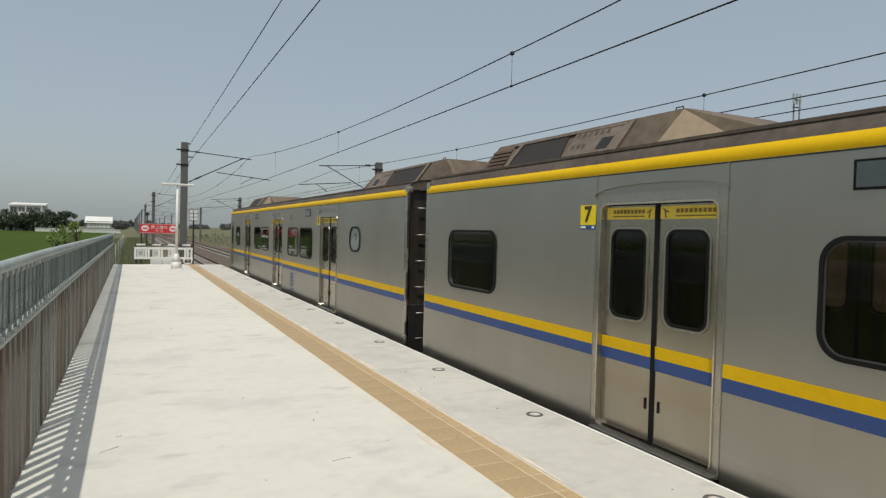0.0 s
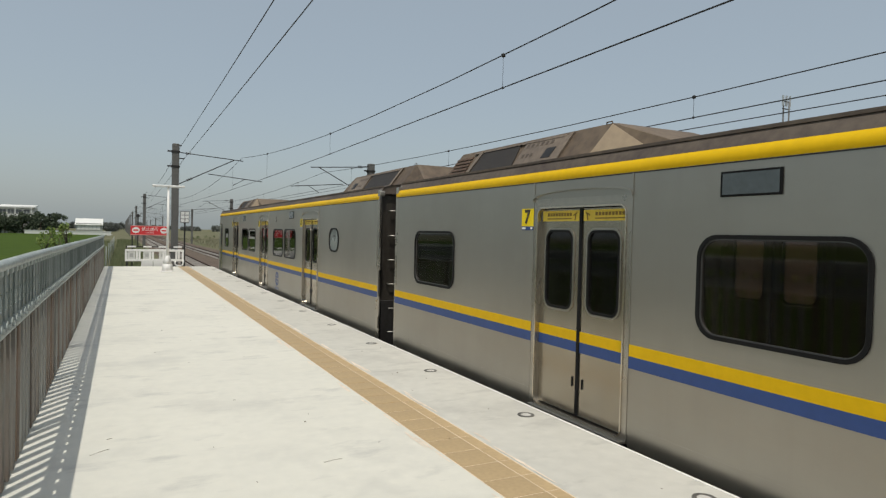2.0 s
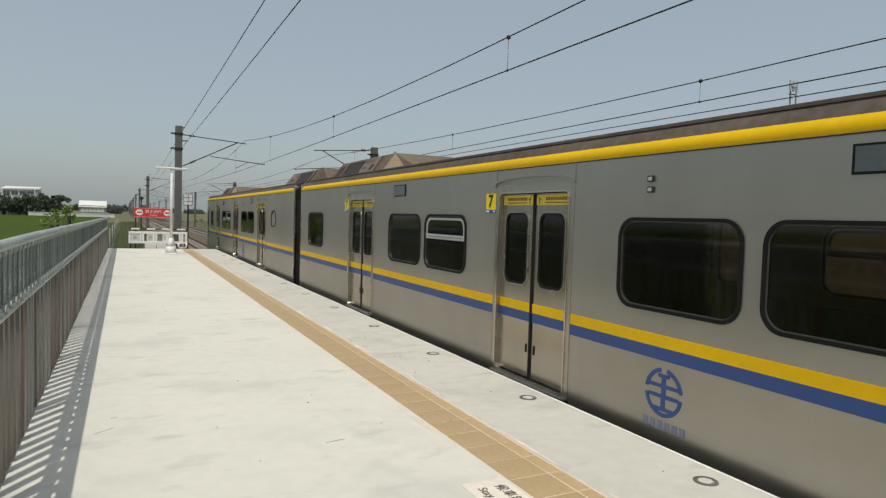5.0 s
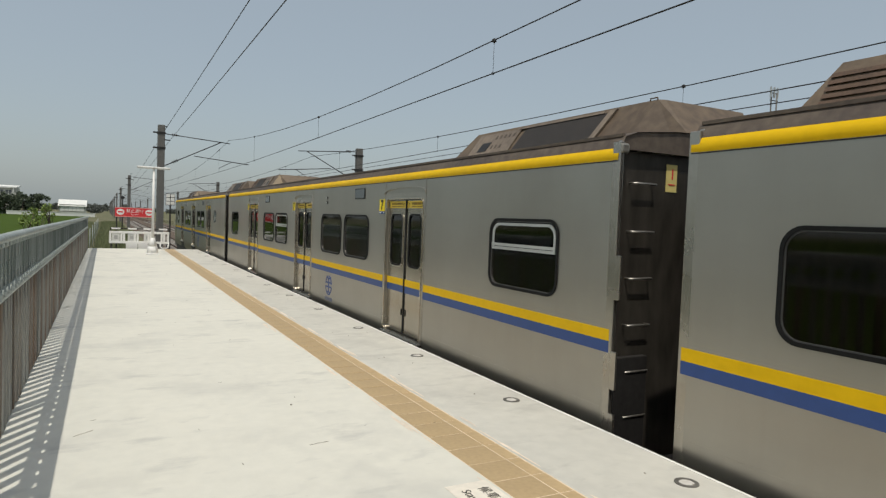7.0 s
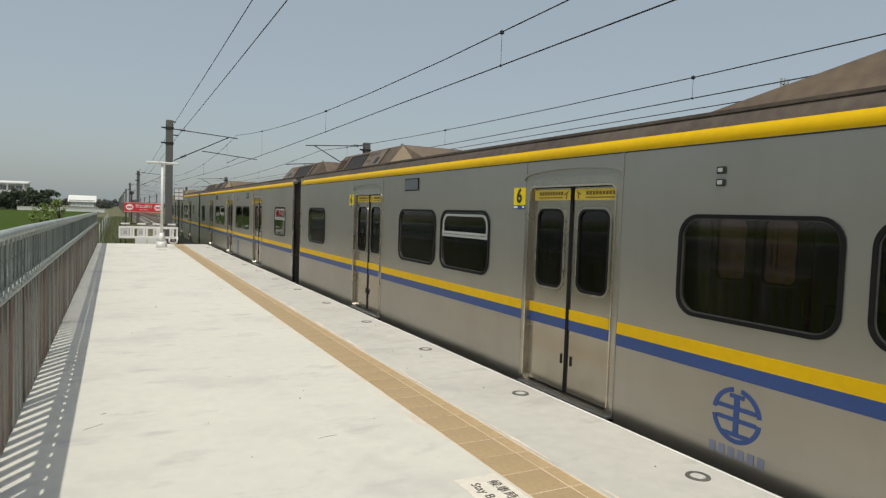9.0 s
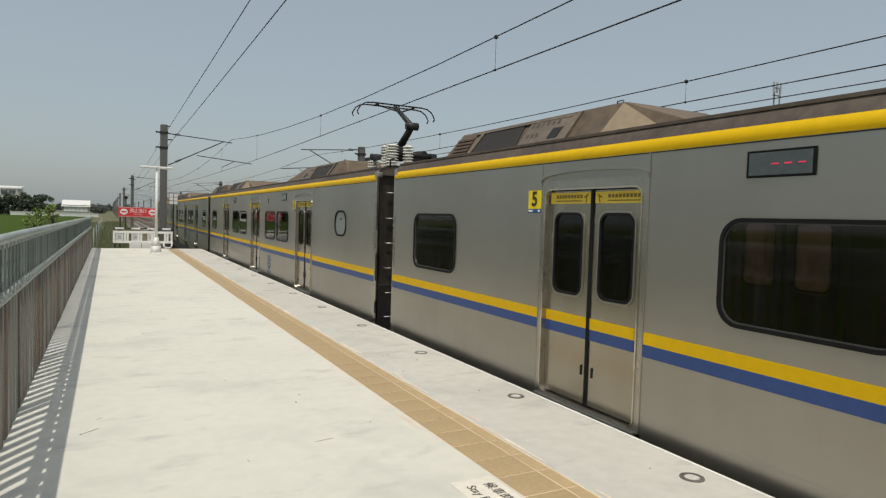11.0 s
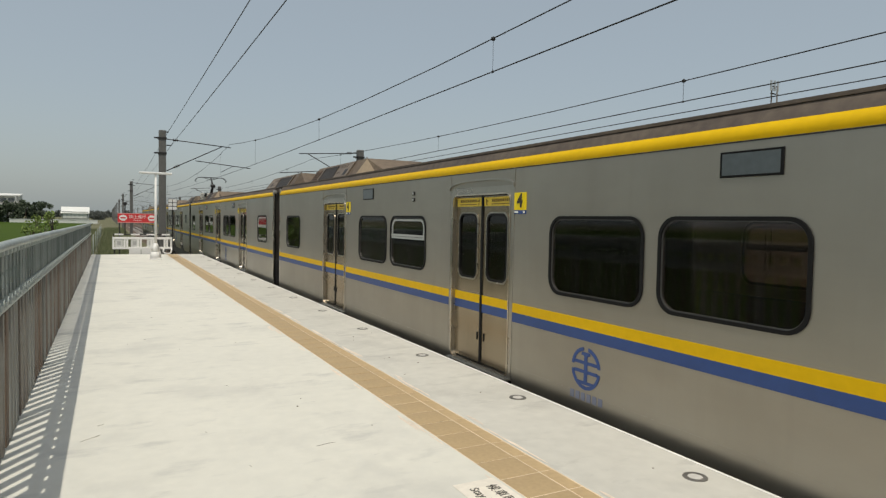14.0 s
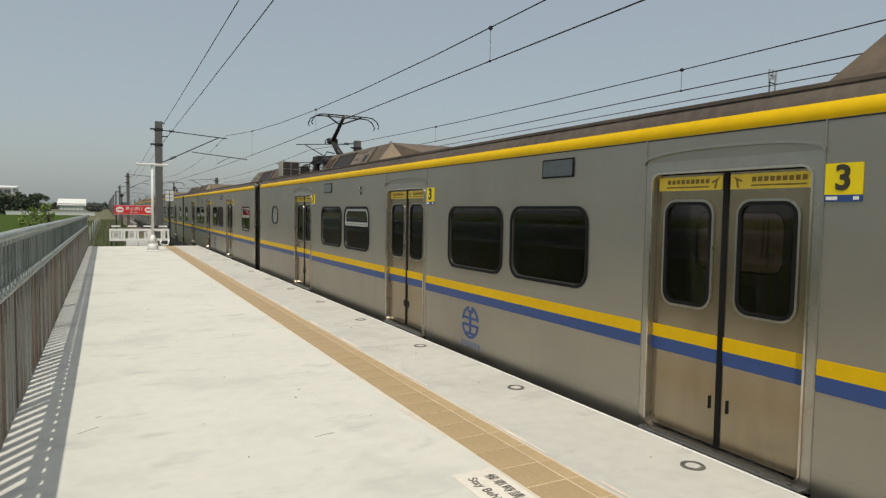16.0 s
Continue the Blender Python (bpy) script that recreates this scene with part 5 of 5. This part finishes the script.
OVAL_F, OVAL_LEAD, OVAL_R = (1.86, 2.47, 1.285, 1.71, 0.19, "oval"), (16.84, 17.46, 1.27, 1.73, 0.2, "oval"), (17.56, 18.2, 1.27, 1.73, 0.2, "oval")


def logo(car):
    """A round blue emblem, drawn as plain bars and a ring."""
    yc, zc, r = Y_(11.975), H + 0.355, 0.19
    bm = bmesh.new()
    for a0, a1 in ((100, 172), (188, 352), (8, 80)):
        k = 14
        o = [(r, a0 + (a1 - a0) * i / k) for i in range(k + 1)] + [(r * 0.84, a1 - (a1 - a0) * i / k) for i in range(k + 1)]
        slab(bm, XS - 0.005, XS, [(yc + q * math.cos(radians(a)), zc + q * math.sin(radians(a))) for q, a in o])
    box(bm, XS - 0.005, XS, yc - 0.02, yc + 0.02, zc - 0.13, zc + 0.13)
    for z, w in ((0.13, 0.055), (0.05, 0.15), (-0.03, 0.15), (-0.13, 0.1)):
        box(bm, XS - 0.0055, XS - 0.0002, yc - w, yc + w, zc + z - 0.014, zc + z + 0.014)
    part("emblem", shared("emblem", lambda: bm, BLUE), None, car, "round blue emblem")
    for i in range(6):
        part("fleet_mark", shared(f"fleet_mark{i}", lambda: boxes((XS - 0.004, XS, yc + 0.15 - 0.075 * i, yc + 0.2 - 0.075 * i, zc - 0.29, zc - 0.22)), mat("faded_blue", (0.2, 0.22, 0.3), 0.5, 0.3)), None, car, "faded blue marking")


def train_car(kind, digit, label_side, label):
    """One car. kind: mid, lead, oval_front or oval_rear."""
    car = thing("train_car", label, "train car", "cars of the train")
    wins = list(WINS)
    if kind in ("lead", "oval_rear"):
        wins[5] = OVAL_LEAD if kind == "lead" else OVAL_R
    if kind == "oval_front":
        wins[0] = OVAL_F
    if kind == "lead":
        wins[0] = (1.9, 2.9, *WIN_Z, 0.15, "")
    plain = list(WINS)
    for side, (turn, ws, key) in enumerate(((None, wins, kind), (pose(0, 0, 0, 0, 0, 180), plain, "mid"))):
        side_wall(car, turn, [w[:5] for w in ws], key, STEEL if label_side > 0 else STEEL_B)
        part("roof_band", shared("band", lambda: loft(bmesh.new(), [-9.63, 9.63], [(XS + 0.002, H + 2.205), (XS - 0.006, H + 2.212), (XS - 0.004, H + 2.26), (XS + 0.02, H + 2.31), (XS + 0.04, H + 2.308)]), YELLOW), None, car, "yellow cant-rail band", turn)
        part("band_seam", shared("band_seam", lambda: boxes((XS - 0.003, XS + 0.002, -9.63, 9.63, H + 2.196, H + 2.205)), DARK), None, car, "", turn)
        part("skirt", shared("skirt", lambda: boxes((XS + 0.1, XS + 0.14, -9.3, 9.3, H - 0.75, H - 0.35)), DARK), None, car, "", turn)
        for w in ws:
            window_parts(car, turn, *w, key=f"w{w[0]:.2f}{w[5]}")
        for d in DOORS:
            door_parts(car, turn, d, DOOR_STEEL if label_side > 0 else DOOR_B)
    sec = [(XS + 0.024, H + 2.308), (-1.38, H + 2.41), (-1.25, H + 2.455), (-0.8, H + 2.5), (0, H + 2.53), (0.8, H + 2.5), (1.25, H + 2.455), (1.38, H + 2.41), (-XS - 0.024, H + 2.308)]
    part("roof", shared("roof", lambda: loft(bmesh.new(), [-9.63 + 19.26 * i / 8 for i in range(9)], sec), ROOF_BROWN), None, car, "sooty brown curved roof")
    def roof_end():
        bm = bmesh.new()
        a, b = [[bm.verts.new((x * 0.995, y, z - 0.004)) for x, z in sec] for y in (-9.615, -9.56)]
        bm.faces.new(a), bm.faces.new(b[::-1])
        for i in range(len(sec)):
            j = (i + 1) % len(sec)
            bm.faces.new((a[i], b[i], b[j], a[j]))
        return bm
    for turn in (None, pose(0, 0, 0, 0, 0, 180)):
        part("roof_end", shared("roof_end", roof_end, ROOF_BROWN), None, car, "", turn)
    part("gutter", shared("gutter", lambda: boxes((-1.39, -1.36, -9.6, 9.6, H + 2.41, H + 2.435), (1.36, 1.39, -9.6, 9.6, H + 2.41, H + 2.435)), ROOF_BROWN), None, car)
    part("floor", shared("car_floor", lambda: boxes((-1.4, 1.4, -9.3, 9.3, H - 0.1, H - 0.002)), INTERIOR), None, car)
    part("ceiling_lining", shared("lining", lambda: boxes((-1.38, 1.38, -9.28, 9.28, H + 2.12, H + 2.16)), INTERIOR), None, car)
    def seats():
        bm = bmesh.new()
        for a, b in ((0.8, 3.6), (5.9, 8.7), (10.8, 13.6), (15.9, 18.6)):
            for s in (-1, 1):
                x0, x1 = sorted((s * 1.38, s * 0.92))
                box(bm, x0, x1, Y_(b), Y_(a), H + 0.3, H + 0.42, bev=0.02)
                x0, x1 = sorted((s * 1.39, s * 1.31))
                box(bm, x0, x1, Y_(b), Y_(a), H + 0.42, H + 0.85, bev=0.02)
        return bm
    part("bench_seats", shared("bench_seats", seats, SEAT), None, car, "blue bench seats inside")
    part("underframe", shared("underframe", lambda: boxes((-1.2, 1.2, -6.0, 6.0, 0.45, H - 0.1), (-0.5, 0.5, -9.6, 9.6, 0.8, H - 0.12)), DARK), None, car)
    for u in (3.0, 17.0):
        bogie(car, u)
    end_wall(car, True)
    if kind != "lead":
        end_wall(car, False)
        part("gangway", shared("gangway", lambda: boxes(*[(-0.62, 0.62, 9.64 + i * 0.1, 9.7 + i * 0.1, H - 0.15, H + 1.95) for i in range(7)]), RUBBER), None, car, "black folded gangway bellows")
    else:
        nose = bmesh.new()
        pts = [(9.62, -0.5), (10.05, -0.5), (10.15, 0.6), (9.95, 2.0), (9.68, 2.35), (9.62, 2.35)]
        slab(nose, -1.42, 1.42, [(y, z + H) for y, z in pts])
        part("cab_front", nose, STEEL, car, "stainless cab front")
        part("windscreen", boxes((-1.2, 1.2, 10.0, 10.1, H + 1.0, H + 1.9)), DARK, car)
        part("cab_door", boxes((XS - 0.006, XS, Y_(1.15), Y_(0.6), H + 0.02, H + 1.9)), DOOR_STEEL, car, "narrow cab door")
        part("cab_window", boxes((XS - 0.01, XS - 0.006, Y_(1.05), Y_(0.7), H + 1.0, H + 1.7)), RUBBER, car)
    # number plates beside the doors
    for d in DOORS:
        y = Y_(d - 0.81) if label_side > 0 else Y_(d + 0.81)
        pl = part("number_plate", shared(f"plate{d}{label_side}", lambda: boxes((XS - 0.008, XS, y - 0.105, y + 0.105, H + 1.765, H + 1.945)), PLATE_YELLOW), None, car, "yellow plate with a car digit")
        part("plate_base", shared(f"plateb{d}{label_side}", lambda: boxes((XS - 0.008, XS, y - 0.105, y + 0.105, H + 1.725, H + 1.765)), BLUE), None, pl)
        part("plate_mark", shared(f"platem{d}{label_side}", lambda: boxes((XS - 0.011, XS - 0.008, y + 0.03, y + 0.095, H + 1.735, H + 1.755), (XS - 0.011, XS - 0.008, y - 0.09, y - 0.06, H + 1.735, H + 1.755)), WHITE), None, pl)
        letters(digit, 0.195, INK, pl, "digit", pose(XS - 0.011, y, H + 1.855, 90, 0, -90), bold=0.006)
    # displays, side lamps, emblem
    for u0, u1 in ((6.3, 6.77), (13.31, 13.78)):
        ds = part("display", shared(f"disp{u0}", lambda: boxes((XS - 0.01, XS + 0.0, Y_(u1), Y_(u0), H + 1.965, H + 2.14), bev=0.004), RUBBER), None, car, "dark destination display")
        part("screen", shared(f"screen{u0}", lambda: boxes((XS - 0.013, XS - 0.01, Y_(u1) + 0.02, Y_(u0) - 0.02, H + 1.98, H + 2.125)), mat("screen_grey", (0.07, 0.085, 0.09), 0.15)), None, ds)
        if digit == "5":
            part("led_row", shared(f"led{u0}", lambda: boxes(*[(XS - 0.015, XS - 0.013, Y_(u1) + 0.06 + i * 0.09, Y_(u1) + 0.11 + i * 0.09, H + 2.045, H + 2.055) for i in range(3)]), LED), None, ds, "glowing red display segments")
    lu = 11.75 if label_side > 0 else 8.3
    for z in (1.925, 2.01):
        lp = part("side_lamp", shared(f"lamp{z}{lu}", lambda: boxes((XS - 0.015, XS, Y_(lu + 0.035), Y_(lu - 0.035), H + z - 0.025, H + z + 0.025), bev=0.006), DARK), None, car)
        part("lens", shared(f"lens{z}{lu}", lambda: boxes((XS - 0.022, XS - 0.015, Y_(lu + 0.02), Y_(lu - 0.02), H + z - 0.014, H + z + 0.014), bev=0.004), ALU), None, lp)
    logo(car)
    if kind == "oval_front":
        pantograph(car, lambda e: e)
        hood(car, 3.8, 4.1, 7.6, 9.5, False)
        hood(car, 15.45, 15.85, 19.2, 19.6, True)
    elif kind == "oval_rear":
        pantograph(car, lambda e: CAR - e)
        hood(car, 0.6, 0.85, 4.2, 5.4, False)
        hood(car, 10.5, 12.4, 15.55, 15.8, True)
    else:
        hood(car, 0.6, 0.85, 4.2, 5.4, False)
        hood(car, 15.45, 15.85, 19.2, 19.6, True)
    return car


CARS = [
    train_car("lead", "8", 1, "stainless leading train car with a cab and yellow and blue stripes"),
    train_car("mid", "7", 1, "stainless train car with yellow number plates marked seven"),
    train_car("oval_rear", "6", 1, "stainless train car marked six with a raised current collector"),
    train_car("mid", "5", 1, "stainless train car with yellow number plates marked five"),
    train_car("mid", "4", -1, "stainless train car with yellow number plates marked four"),
    train_car("oval_front", "3", -1, "stainless train car marked three with an oval window and current collector"),
]

# ---------------------------------------------------------------- warning tiles along the edge
tile_me = finish(boxes((0.006, 0.299, -0.1445, 0.1445, -0.03, 0.0)), "tile", TILE)
half_me = finish(boxes((0.311, 0.408, -0.1445, 0.1445, -0.03, 0.0)), "tile", mat("tan_tile_light", (0.48, 0.35, 0.195), 0.6, var=0.1, scale=9, bump=0.1))
strip = bpy.data.objects["strip_bed"]
for i in range(118):
    y = -5.595 + 0.3 * i + 0.15
    for me in (tile_me, half_me):
        t = part("tile", me, None, strip, m=pose(2.2, y, random.uniform(-0.001, 0.001)))
rest = bmesh.new()
for i in range(102):
    y = -5.595 - 0.3 * i - 0.15
    box(rest, 2.204, 2.501, y - 0.147, y + 0.147, -0.03, 0.0)
    box(rest, 2.509, 2.61, y - 0.147, y + 0.147, -0.03, 0.0)
tagged(part("far_tiles", rest, TILE, strip), kind="stuff")

# ---------------------------------------------------------------- motion of the train
RUN = [(0.0, 8.64), (0.5, 8.74), (1.0, 8.88), (1.5, 9.11), (2.0, 9.46), (2.5, 9.99), (3.0, 10.73), (3.5, 11.65), (4.0, 12.76), (4.5, 14.08), (5.0, 15.62), (5.5, 17.36), (6.0, 19.29), (6.5, 21.4), (7.0, 23.7), (7.5, 26.2), (8.0, 28.9), (8.5, 31.8), (9.0, 34.9), (9.5, 38.19), (10.0, 41.67), (10.5, 45.34), (11.0, 49.19), (11.5, 53.23), (12.0, 57.47), (12.5, 61.92), (13.0, 66.57), (13.5, 71.39), (14.0, 76.4), (14.5, 81.58), (15.0, 87.02), (15.5, 92.62), (16.0, 98.4)]


def motions():
    for k, c in enumerate(CARS):
        walk(c, [(t, on_track(g - CAR * (k - 1) - 10.0)) for t, g in RUN])


motions()
